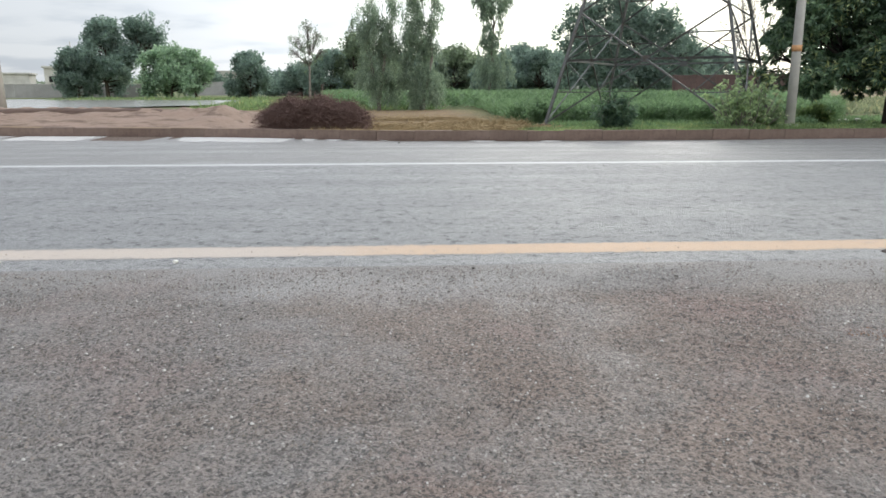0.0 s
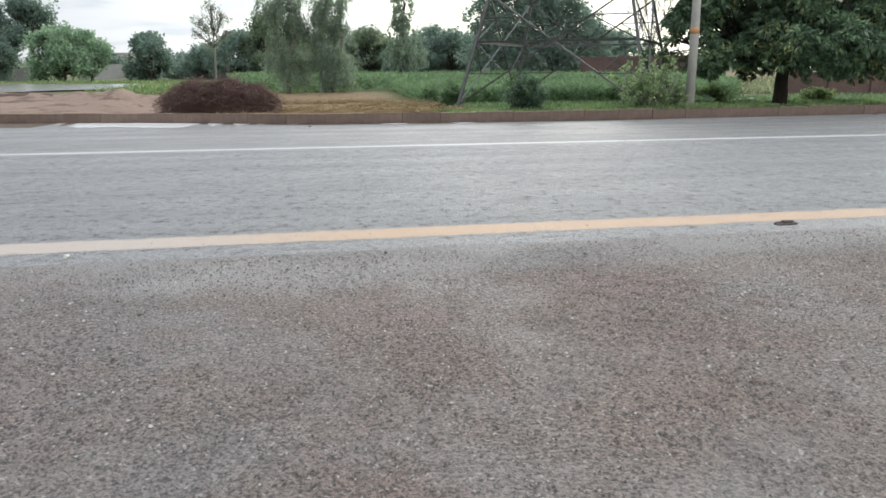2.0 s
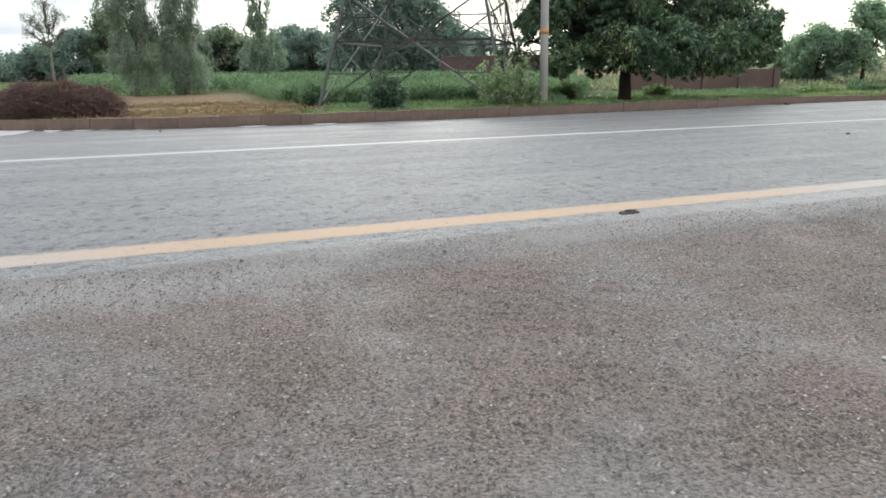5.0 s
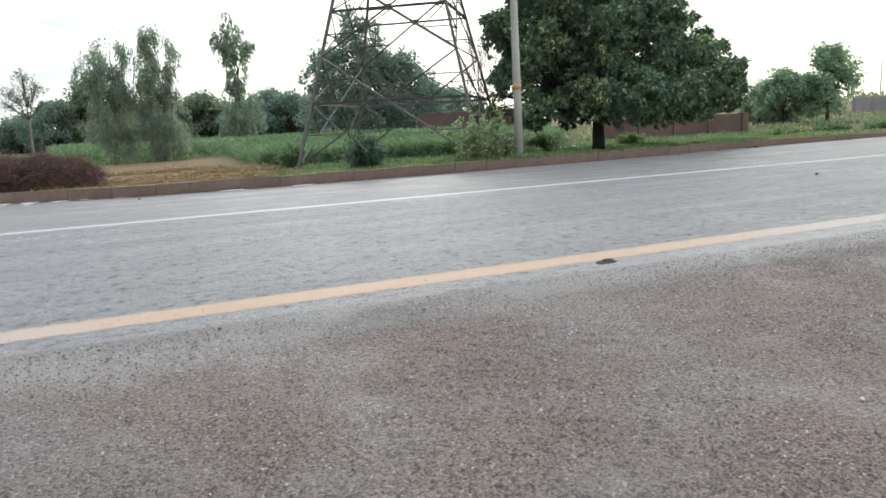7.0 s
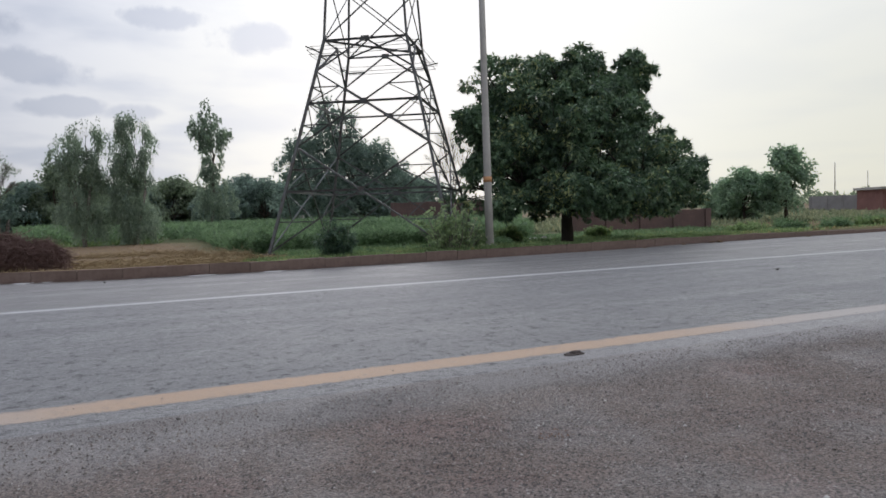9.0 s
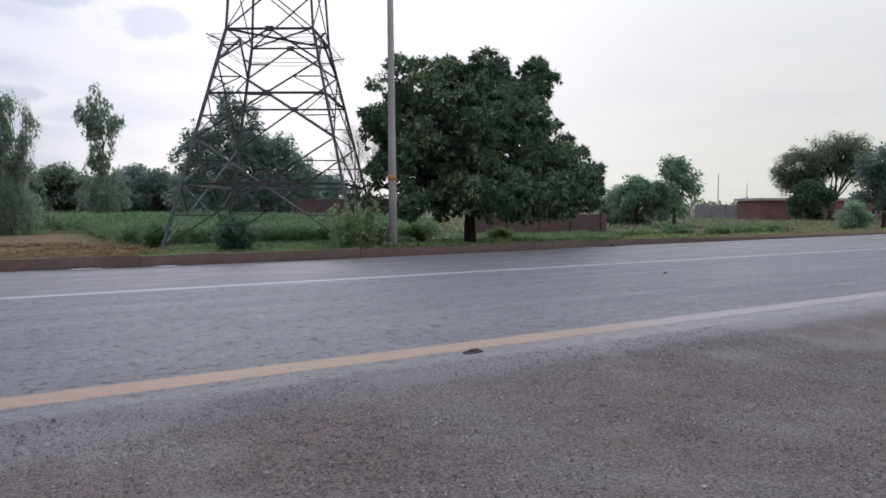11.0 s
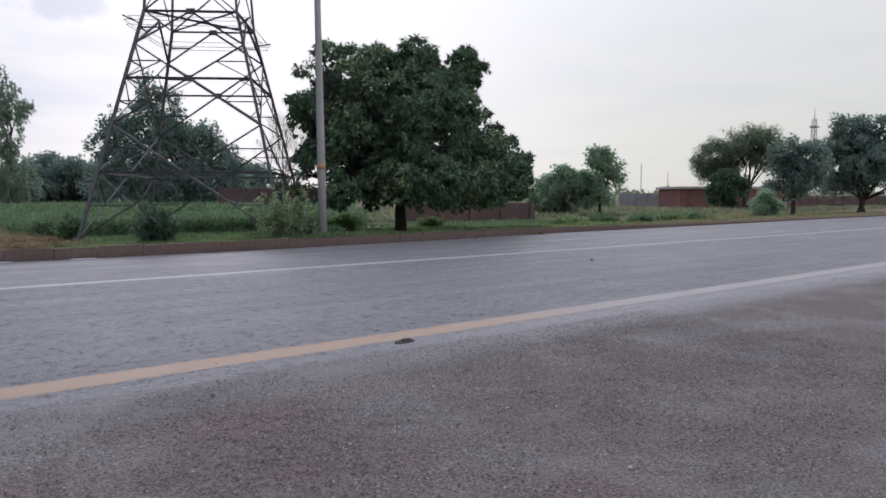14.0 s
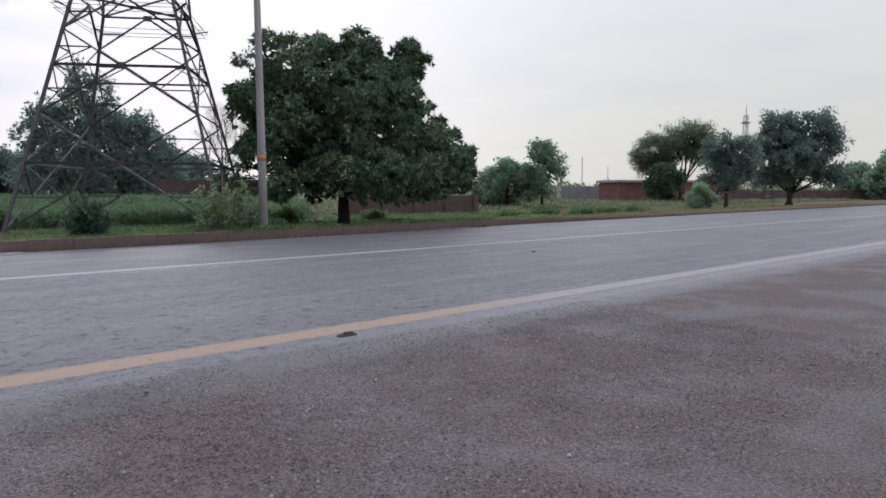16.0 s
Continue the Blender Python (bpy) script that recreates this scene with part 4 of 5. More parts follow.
# sparse thin tree
thin = [(0, 0, 9.4, 1.2, 1.3), (-1.4, 0, 7.4, 1.3, 1.1), (1.3, 0, 7.9, 1.2, 1.3), (0.2, 0, 6.6, 1.3, 1.2), (1.9, 0, 6.0, 0.8, 0.8), (-2.0, 0, 5.9, 0.9, 0.8), (-0.4, 0, 4.6, 1.2, 1.0)]
tree("tree", at(-7.8, 98), "thin half-bare grey tree with fine twigs", thin, 190, M_ACACIA, 0.17, 4.2, "clump", (0.22, 0.05), M_PALEBARK, 0.1, 0.9, 38, twigs=16)
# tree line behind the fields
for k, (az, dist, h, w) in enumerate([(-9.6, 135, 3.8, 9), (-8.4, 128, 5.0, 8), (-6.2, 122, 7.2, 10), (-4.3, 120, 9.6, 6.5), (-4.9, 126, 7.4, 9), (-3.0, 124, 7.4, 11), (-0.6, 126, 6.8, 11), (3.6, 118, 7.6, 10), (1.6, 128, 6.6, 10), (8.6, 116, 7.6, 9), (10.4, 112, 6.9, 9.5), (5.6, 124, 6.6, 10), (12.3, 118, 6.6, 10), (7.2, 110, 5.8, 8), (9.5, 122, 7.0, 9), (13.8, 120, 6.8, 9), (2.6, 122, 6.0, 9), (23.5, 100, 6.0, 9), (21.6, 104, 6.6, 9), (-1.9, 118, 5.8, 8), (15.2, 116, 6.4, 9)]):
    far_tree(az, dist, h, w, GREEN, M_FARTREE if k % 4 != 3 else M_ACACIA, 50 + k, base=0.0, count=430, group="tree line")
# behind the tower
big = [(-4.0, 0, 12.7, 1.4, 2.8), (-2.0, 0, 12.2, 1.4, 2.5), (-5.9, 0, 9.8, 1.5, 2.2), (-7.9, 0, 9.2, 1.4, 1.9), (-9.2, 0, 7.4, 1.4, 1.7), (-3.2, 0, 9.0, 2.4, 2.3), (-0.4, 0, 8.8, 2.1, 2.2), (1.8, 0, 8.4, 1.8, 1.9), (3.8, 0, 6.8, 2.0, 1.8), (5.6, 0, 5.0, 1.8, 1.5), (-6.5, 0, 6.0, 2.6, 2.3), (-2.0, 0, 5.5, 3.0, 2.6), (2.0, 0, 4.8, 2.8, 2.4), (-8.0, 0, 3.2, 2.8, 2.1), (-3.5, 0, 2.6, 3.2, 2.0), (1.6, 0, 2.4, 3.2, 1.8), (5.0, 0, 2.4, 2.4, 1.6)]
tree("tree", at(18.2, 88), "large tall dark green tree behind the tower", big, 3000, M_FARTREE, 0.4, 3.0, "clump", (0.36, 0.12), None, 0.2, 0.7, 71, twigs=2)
bare = [(0, 0, 6.2, 1.6, 1.2), (1.2, 0, 5.2, 1.5, 1.1), (-1.3, 0, 4.8, 1.4, 1.1), (0.3, 0, 3.6, 1.7, 1.2), (-0.9, 0, 6.6, 0.9, 0.9)]
bare = [(1.3 * x, y, 1.32 * z, 1.25 * r, 1.3 * rz) for x, y, z, r, rz in bare]
tree("tree", at(25.7, 66), "bare grey tree with dense fine twigs", bare, 40, M_ACACIA, 0.13, 2.2, "clump", (0.14, 0.04), M_PALEBARK, 0.0, 0.9, 72, twigs=12)
# along the road to the right
far_tree(50.8, 60, 5.5, 4.0, "light green open-crowned young tree", M_LIGHTTREE, 81, base=0.16, size=(0.24, 0.09), count=380, gaps=0.2)
far_tree(48.0, 61, 4.1, 3.8, "bushy green young tree", M_LIGHTTREE, 82, base=0.04, size=(0.23, 0.08), count=460, gaps=0.15)
far_tree(46.4, 63, 3.3, 2.6, "bushy green young tree", M_LIGHTTREE, 83, base=0.03, size=(0.23, 0.08), count=260)
acacia = [(-5.2, 0, 6.9, 1.7, 1.4), (-3.9, 0, 7.8, 1.8, 1.2), (-2.6, 0, 8.0, 2.4, 1.7), (0.6, 0, 9.0, 2.6, 1.4), (2.9, 0, 8.2, 2.0, 1.8), (-4.2, 0, 6.2, 1.8, 1.6), (4.0, 0, 6.4, 1.4, 1.5), (-0.6, 0, 7.6, 2.6, 1.3), (-2.8, 0, 5.4, 1.6, 1.0), (-4.6, 0, 4.6, 1.2, 0.9), (-6.0, 0, 5.4, 1.2, 1.2), (3.2, 1, 7.0, 1.6, 1.4), (1.0, 0, 7.4, 1.6, 1.0), (-6.6, 0, 6.6, 1.0, 1.2), (-5.4, 0, 4.4, 1.0, 0.9), (-1.6, 0, 6.3, 1.7, 1.0), (2.2, 0, 6.0, 1.4, 0.9)]
acacia = [(0.88 * x, y, z, r, rz) for x, y, z, r, rz in acacia]
tree("acacia_tree", at(61.5, 98), "spreading acacia tree with a fine feathery crown", acacia, 2700, M_ACACIA, 0.28, 2.6, "clump", (0.27, 0.055), None, 0.22, 0.5, 84, twigs=7, stems=3, turn=-61.5)
far_tree(60.2, 92, 4.7, 4.5, "low dark tree in front of the brick building", M_BUSH, 85, base=0.16, count=400, gaps=0.15)
upright = [(-1.2, 0, 5.2, 0.8, 0.8), (0.2, 0, 5.9, 0.8, 0.8), (1.2, 0, 5.3, 0.9, 0.9), (-0.6, 0.3, 4.4, 1.2, 1.0), (1.2, 0, 4.1, 1.3, 1.1), (-0.9, 0, 3.2, 1.0, 0.9), (0.6, -0.4, 2.9, 1.3, 1.0), (2.0, 0, 3.5, 0.8, 0.9), (-1.6, 0, 2.5, 0.6, 0.5), (0.2, 0, 2.2, 0.9, 0.6), (2.2, 0, 4.9, 0.5, 0.6)]
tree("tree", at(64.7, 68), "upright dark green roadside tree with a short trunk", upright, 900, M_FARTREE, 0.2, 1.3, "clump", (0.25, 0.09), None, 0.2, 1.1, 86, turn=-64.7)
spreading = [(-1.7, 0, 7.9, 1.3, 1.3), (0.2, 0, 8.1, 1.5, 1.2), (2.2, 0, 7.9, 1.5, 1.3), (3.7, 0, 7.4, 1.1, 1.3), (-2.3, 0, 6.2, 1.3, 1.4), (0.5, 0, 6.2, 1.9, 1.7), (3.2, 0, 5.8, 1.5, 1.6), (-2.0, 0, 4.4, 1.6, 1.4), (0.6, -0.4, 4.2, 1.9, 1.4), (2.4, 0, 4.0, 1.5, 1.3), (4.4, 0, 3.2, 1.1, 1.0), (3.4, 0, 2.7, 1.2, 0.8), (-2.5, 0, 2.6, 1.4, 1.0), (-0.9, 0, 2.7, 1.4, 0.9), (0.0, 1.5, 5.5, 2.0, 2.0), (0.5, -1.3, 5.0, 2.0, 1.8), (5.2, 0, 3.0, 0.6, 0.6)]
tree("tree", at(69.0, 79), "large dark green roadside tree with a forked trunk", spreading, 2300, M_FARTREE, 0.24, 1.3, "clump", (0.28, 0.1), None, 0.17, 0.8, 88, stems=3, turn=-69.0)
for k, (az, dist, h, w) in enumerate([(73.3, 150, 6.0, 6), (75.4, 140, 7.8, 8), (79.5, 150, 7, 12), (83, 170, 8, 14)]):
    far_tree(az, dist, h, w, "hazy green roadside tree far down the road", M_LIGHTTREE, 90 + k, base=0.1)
far_tree(63.0, 61, 1.9, 2.4, "round yellow-green roadside bush", M_LIGHTTREE, 95, name="bush", base=0.0, size=(0.16, 0.05), count=420)


def bush(name, place, label, spread, height, leaf, count, size, seed, style="clump", canes=12):
    rng, rs = random.Random(seed), np.random.RandomState(seed)
    root = thing(name, place, label, "shrub")
    stems = Tubes()
    tips = []
    for _ in range(canes):
        w = rng.uniform(0, 2 * math.pi)
        r = rng.uniform(0.2, 1.0)
        tip = Vector((math.cos(w) * spread * r, math.sin(w) * spread * 0.6 * r, height * rng.uniform(0.5, 1.12) * (1 - 0.35 * r * r)))
        foot = Vector((math.cos(w) * spread * r * 0.45, math.sin(w) * spread * 0.3 * r, -0.05))
        line = bent(foot, tip, rng, 0.05)
        stems.add(line, 0.018, 0.006, 5)
        tips.append((foot, tip))
    tagged(under(stems.object("stem", M_PALEBARK), root), kind="stuff")
    pos, out = [], []
    for _ in range(count):
        a, b = rng.choice(tips)
        p = a.lerp(b, rng.uniform(0.12, 1.05) ** 0.8)
        o = Vector((rng.gauss(0, 1), rng.gauss(0, 1), rng.gauss(0.2, 0.7))).normalized()
        pos.append(p + o * rng.uniform(0.02, 0.16) * spread)
        out.append(o)
    v, t = crown(style, np.array(pos), np.array(out), rs, *size)
    v[:, 2] = np.maximum(v[:, 2], 0.02)
    under(tri_object("foliage", v, t, leaf), root)


bush("bush", (5.8, 19.95, 0.17), "dark green spiky-leaved bush beside the tower leg", 0.9, 1.0, M_BUSH, 330, (0.2, 0.027), 101, "whorl", 30)
bush("shrub", (9.45, 19.95, 0.17), "pale grey-green broad-leaved wild shrub behind the kerb", 1.25, 1.5, M_CALO, 250, (0.13, 0.036), 102, "whorl", 46)
bush("bush", (10.35, 20.2, 0.17), "pale broad-leaved wild shrub beside the pole", 0.45, 0.8, M_CALO, 70, (0.12, 0.045), 103, "whorl", 10)
for k, (x, y, s, h) in enumerate([(4.9, 27.2, 0.5, 0.8), (15.0, 26.0, 0.7, 0.6), (11.6, 20.6, 0.35, 0.35), (20.5, 27, 0.6, 0.5), (33.5, 24.5, 1.5, 0.45), (35.6, 24.2, 1.6, 0.5), (37.8, 24.6, 1.7, 0.5), (40.2, 25.2, 1.5, 0.45), (31.0, 25.5, 1.4, 0.4), (27.5, 24.5, 1.3, 0.35), (8.4, 30.5, 0.6, 1.1)]):
    bush("weed_clump", (x, y, 0), "rough green weed clump in the verge", s, h, M_GRASS if k % 2 else M_MAIZE, 170, (0.13, 0.035), 110 + k, canes=14)


def thorn_heap():
    rng = random.Random(121)
    root = thing("thorn_heap", (-3.0, 21.6, 0.1), "dark brown heap of dead thorn branches on bare soil", "brush pile")
    for name, n, lo, hi, thick in (("dead_branch", 160, 0.7, 1.4, 0.009), ("brushwood", 9000, 0.2, 0.65, 0.0058)):
        heap = Tubes()
        for _ in range(n):
            u, w = rng.uniform(-1, 1) * rng.uniform(0.6, 1.1), rng.gauss(0, 0.42)
            if abs(u) > 1.15 or abs(w) > 1.1:
                continue
            x, y = u * 1.62, w * 0.95
            roof = 1.05 * max(0.05, 1 - 0.45 * abs(u) ** 3 - 0.4 * w * w) * (0.92 + 0.2 * noise.noise(Vector((x * 2, y * 2, 0))))
            z = roof * rng.uniform(0.0, 1.0) ** 0.6
            way = Vector((rng.gauss(0, 1), rng.gauss(0, 1), rng.gauss(0.15, 0.5))).normalized() * rng.uniform(lo, hi) * 0.5
            a, b = Vector((x, y, z)) - way, Vector((x, y, z)) + way
            a.z, b.z = max(a.z, 0.01), max(min(b.z, roof + 0.18), 0.02)
            heap.add(bent(a, b, rng, 0.05, 2), thick, thick * 0.4, 3)
        tagged(under(heap.object(name, M_TWIG), root), kind="stuff")


thorn_heap()


# ---- kerb ----
def kerb_stone_mesh(seed, length):
    bm = bmesh.new()
    bmesh.ops.create_cube(bm, size=1.0, matrix=Matrix.Translation((0, 0, 0.125)) @ Matrix.Diagonal((length, 0.17, 0.36, 1)))
    bmesh.ops.bevel(bm, geom=[e for e in bm.edges if all(v.co.z > 0.2 for v in e.verts)], offset=0.013, segments=2, affect="EDGES")
    rng = random.Random(seed)
    for v in bm.verts:
        if v.co.z > 0.1:
            v.co += Vector((rng.uniform(-0.006, 0.006), rng.uniform(-0.008, 0.008), rng.uniform(-0.014, 0.006)))
    me = bpy.data.meshes.new("kerb_stone")
    bm.to_mesh(me)
    bm.free()
    me.materials.append(M_KERB)
    return me


def kerb():
    root = tagged(new("kerb"), "continuous mud-stained precast concrete kerb along the road", "kerb", kind="structure")
    rng = random.Random(5)
    kinds = {1.0: [kerb_stone_mesh(k, 0.995) for k in range(6)], 3.0: [kerb_stone_mesh(20 + k, 2.98) for k in range(3)]}
    x = -60.0
    while x < 150:
        step = 1.0 if -30 <= x < 45 else 3.0
        a, b = Vector((x, kerb_y(x), 0)), Vector((x + step, kerb_y(x + step), 0))
        turn = math.degrees(math.atan2(b.y - a.y, step))
        mid = (a + b) / 2
        ob = new("kerb_stone", rng.choice(kinds[step]))
        low = -float(np.interp(x, (-5, 15, 24, 31, 45), (0.045, 0.02, 0.09, 0.18, 0.22)))
        ob.matrix_world = pose(mid.x, mid.y + 0.085 + rng.uniform(-0.012, 0.012), rng.uniform(-0.012, 0.008) + low, rng.uniform(-1, 1), rng.uniform(-0.4, 0.4), turn)
        ob.scale.x = math.hypot(b.x - a.x, b.y - a.y) / step
        ob.parent = root
        x += step


kerb()


# ---- walls and buildings ----
def wall_run(name, a, b, height, thick, material, label, coping=None, piers=0):
    """A free-standing wall between two ground points, with an optional coping and piers."""
    a, b = Vector((*a, 0)), Vector((*b, 0))
    long = (b - a).length
    turn = math.degrees(math.atan2(b.y - a.y, b.x - a.x))
    root = thing(name, ((a.x + b.x) / 2, (a.y + b.y) / 2, 0), label, "wall", turn=turn)
    part("wall_panel", box((long, thick, height + 0.15), (0, 0, height / 2 - 0.075), 0.015), material, root)
    if coping:
        part("coping", box((long + 0.06, thick + 0.1, 0.1), (0, 0, height + 0.05), 0.015), coping, root)
    for k in range(piers):
        part("pier", box((0.4, thick + 0.16, height + 0.1), (-long / 2 + long * k / max(1, piers - 1), 0, height / 2), 0.02), material, root)
    return root


def building(name, place, turn, size, material, roof, label, openings, roof_label, doors=()):
    """A flat-roofed block; openings are (x, z, width, height) in its front face, cut as recessed frames."""
    w, d, h = size
    root = thing(name, place, label, "building", turn=turn)
    xs = sorted({-w / 2, w / 2, *[o[0] - o[2] / 2 for o in openings], *[o[0] + o[2] / 2 for o in openings]})
    bm = bmesh.new()

    def block(x0, x1, y0, y1, z0, z1):
        bmesh.ops.create_cube(bm, size=1.0, matrix=Matrix.Translation(((x0 + x1) / 2, (y0 + y1) / 2, (z0 + z1) / 2)) @ Matrix.Diagonal((x1 - x0, y1 - y0, z1 - z0, 1)))

    for x0, x1 in zip(xs, xs[1:]):
        hole = [o for o in openings if o[0] - o[2] / 2 <= x0 + 1e-6 and o[0] + o[2] / 2 >= x1 - 1e-6]
        if hole:
            _, z, _, hh = hole[0]
            block(x0, x1, -d / 2, -d / 2 + 0.25, -0.1, z)
            block(x0, x1, -d / 2, -d / 2 + 0.25, z + hh, h)
        else:
            block(x0, x1, -d / 2, -d / 2 + 0.25, -0.1, h)
    block(-w / 2, w / 2, d / 2 - 0.25, d / 2, -0.1, h)
    for s in (-1, 1):
        block(s * (w / 2 - 0.125) - 0.125, s * (w / 2 - 0.125) + 0.125, -d / 2 + 0.25, d / 2 - 0.25, -0.1, h)
    part("wall", bm, material, root)
    part("roof", box((w + 0.7, d + 0.7, 0.34), (0, 0, h + 0.17), 0.02), roof, root, roof_label)
    for x, z, ww, hh in openings:
        leaf = part("door" if z < 0.3 else "window", box((ww, 0.05, hh), (x, -d / 2 + 0.18, z + hh / 2), 0.008), M_DARK if z > 0.3 else M_GREYWALL, root)
        rim = bmesh.new()
        for cx, cz, sx, sz in ((x - ww / 2 + 0.04, z + hh / 2, 0.08, hh), (x + ww / 2 - 0.04, z + hh / 2, 0.08, hh), (x, z + hh - 0.04, ww - 0.16, 0.08)):
            bmesh.ops.create_cube(rim, size=1.0, matrix=Matrix.Translation((cx, -d / 2 + 0.12, cz)) @ Matrix.Diagonal((sx, 0.07, sz, 1)))
        part("frame", rim, M_GREYWALL, leaf)
        if z > 0.3:
            part("sill", box((ww + 0.2, 0.2, 0.08), (x, -d / 2 - 0.05, z - 0.04), 0.01), roof, leaf)
    return root


bx, by, _ = at(60.2, 112)
building("brick_building", (bx, by, 0), -31, (18, 7, 2.75), M_BRICK, M_ROOF, "long low red brick building with a flat pale roof", [(-2.0, 0.9, 1.3, 1.1), (3.0, 0.0, 1.2, 2.0), (7.2, 0.9, 1.3, 1.1)], "pale flat concrete roof slab")
wx, wy, _ = at(-24.2, 168)
building("white_house", (wx, wy, 0), 20, (11, 8, 5.4), M_LIME, M_ROOF, "white limewashed flat-roofed farm house beyond the pond", [(-4, 2.6, 1.6, 1.2), (1, 2.6, 1.6, 1.2), (4.5, 0.0, 1.3, 2.1)], "flat white roof slab")
wx, wy, _ = at(-29.2, 175)
building("farm_house", (wx, wy, 0), 18, (14, 8, 4.2), M_LIME, M_ROOF, "pale flat-roofed farm house behind a wall", [(-6, 1.0, 1.5, 1.4), (-1, 1.0, 1.5, 1.4), (5, 0.0, 1.4, 2.2)], "pale roof slab")
wx, wy, _ = at(-14.3, 215)
building("white_house", (wx, wy, 0), 10, (10, 8, 5.8), M_LIME, M_ROOF, "small pale flat-roofed house far across the fields", [(-2, 1.2, 1.4, 1.3), (2.5, 0.0, 1.3, 2.1)], "flat pale roof slab")
wall_run("boundary_wall", at(-31, 130)[:2], at(-19.6, 127)[:2], 2.0, 0.3, M_GREYWALL, "long grey boundary wall with a pale coping beyond the pond", M_LIME, 9)
wall_run("grey_wall", at(-17.0, 152)[:2], at(-13.2, 150)[:2], 2.6, 0.3, M_GREYWALL, "hazy grey field wall in front of the far house", None, 4)
wall_run("brick_wall", at(20.6, 80)[:2], at(29.5, 76)[:2], 2.6, 0.35, M_MUDWALL, "tall weathered brick field wall behind the tower", None, 7)
wall_run("brick_wall", at(10.0, 118)[:2], at(13.4, 112)[:2], 1.6, 0.3, M_LIME, "pale field wall among the trees")
wall_run("low_wall", at(35.2, 42.6)[:2], at(45.3, 47.0)[:2], 1.15, 0.35, M_MUDWALL, "low crumbling purple-brown mud brick wall behind the mango tree", None, 5)
wall_run("grey_wall", at(52.4, 118)[:2], at(57.6, 112)[:2], 2.2, 0.3, M_GREYWALL, "grey block wall beside the brick building", None, 6)
wall_run("grey_wall", at(64.5, 120)[:2], at(76.0, 150)[:2], 1.7, 0.3, M_MUDWALL, "long brown roadside wall behind the trees", None, 9)


def lattice_mast(place, height, width):
    root = thing("lattice_mast", place, "tall slim steel lattice mast far behind the trees", "mast")
    corner = [(math.cos(w), math.sin(w)) for w in (0.3, 0.3 + 2.094, 0.3 + 4.188)]
    half = lambda z: width / 2 * (1 - 0.55 * z / height)
    for c in corner:
        leg = Tubes()
        leg.add([(c[0] * half(z), c[1] * half(z), z) for z in (-0.5, height * 0.5, height * 0.88)], 0.16, 0.13, 5)
        under(leg.object("leg", M_CONCRETE), root)
    tip = Tubes()
    tip.add([(0, 0, height * 0.86), (0, 0, height)], 0.16, 0.07, 5)
    under(tip.object("spire", M_CONCRETE), root)
    lift = Tubes()
    steps = 14
    for k in range(steps):
        z0, z1 = height * 0.88 * k / steps, height * 0.88 * (k + 1) / steps
        for i in range(3):
            a, b = corner[i], corner[(i + 1) % 3]
            lift.add([(a[0] * half(z0), a[1] * half(z0), z0), (b[0] * half(z1), b[1] * half(z1), z1)], 0.09, 0.09, 4)
            lift.add([(a[0] * half(z1), a[1] * half(z1), z1), (b[0] * half(z1), b[1] * half(z1), z1)], 0.09, 0.09, 4)
    under(lift.object("lattice", M_CONCRETE), root)
    for z in (0.62, 0.8):
        part("platform", box((width * 0.75, width * 0.75, 0.5), (0, 0, height * z), 0.05), M_CONCRETE, root)


lattice_mast(at(65.9, 290), 34, 3.4)
for az, dist, h, r in ((53.9, 150, 8.6, 0.11), (55.9, 190, 8.2, 0.1), (-24.4, 200, 12.5, 0.2)):
    pole = Tubes()
    pole.add([(0, 0, -0.3), (0.03, 0, h * 0.5), (0, 0, h)], r, r * 0.7, 8)
    root = thing("distant_pole", at(az, dist), "thin grey upright pole in the distance", "pole")
    under(pole.object("shaft", M_CONCRETE), root)

# ---- fields and verges ----
def grass_stand(name, label, count, area, height, leaf, seed, lean=0.45, width=0.012, keep=None):
    rs = np.random.RandomState(seed)
    x, y = rs.uniform(area[0], area[1], count), area[2] + (area[3] - area[2]) * rs.random(count) ** 1.4
    ok = np.array([(keep is None or keep(a, b)) and b > kerb_y(a) + 0.2 for a, b in zip(x, y)])
    x, y = x[ok], y[ok]
    z = np.array([ground_z(a, b) for a, b in zip(x, y)]) - 0.02
    patch = np.array([0.65 + 0.9 * max(-0.4, noise.noise(Vector((a * 0.6, b * 0.6, seed)))) for a, b in zip(x, y)])
    pos = np.stack([x, y, z], 1)
    way = unit(rs.normal(size=pos.shape) * lean + [0, 0, 1.0])
    v, t = leaves(pos, way, height * patch * rs.uniform(0.6, 1.3, len(pos)), width * rs.uniform(0.7, 1.5, len(pos)), rs)
    tagged(tri_object(name, v, t, leaf), label, "grass", kind="stuff")


grass_stand("verge_grass", "short bright green grass and weeds on the verge", 90000, (2.6, 26, 18.6, 27.5), 0.2, M_GRASS, 201, keep=lambda x, y: x + 2.5 * noise.noise(Vector((x * 0.5, y * 0.5, 1))) > 3.6 + 0.25 * (y - 19))
grass_stand("verge_grass", "thin green and dry grass along the road", 11000, (24, 75, 20, 36), 0.2, M_GRASS, 202, width=0.02)
grass_stand("dry_verge_grass", "dry straw-coloured grass on the dusty verge", 26000, (20, 80, 20, 32), 0.14, M_STRAW, 206, 0.7, 0.014)
grass_stand("field_weeds", "low broad-leaved weeds in the field edge", 26000, (3.5, 34, 24, 33), 0.24, M_MAIZE, 203, 0.9, 0.03, keep=lambda x, y: x > 4 + 0.2 * (y - 24))
grass_stand("dry_stubble", "sparse dry stubble on the bare soil", 9000, (-3, 8, 20, 46), 0.13, M_STRAW, 204, 0.8, 0.008)
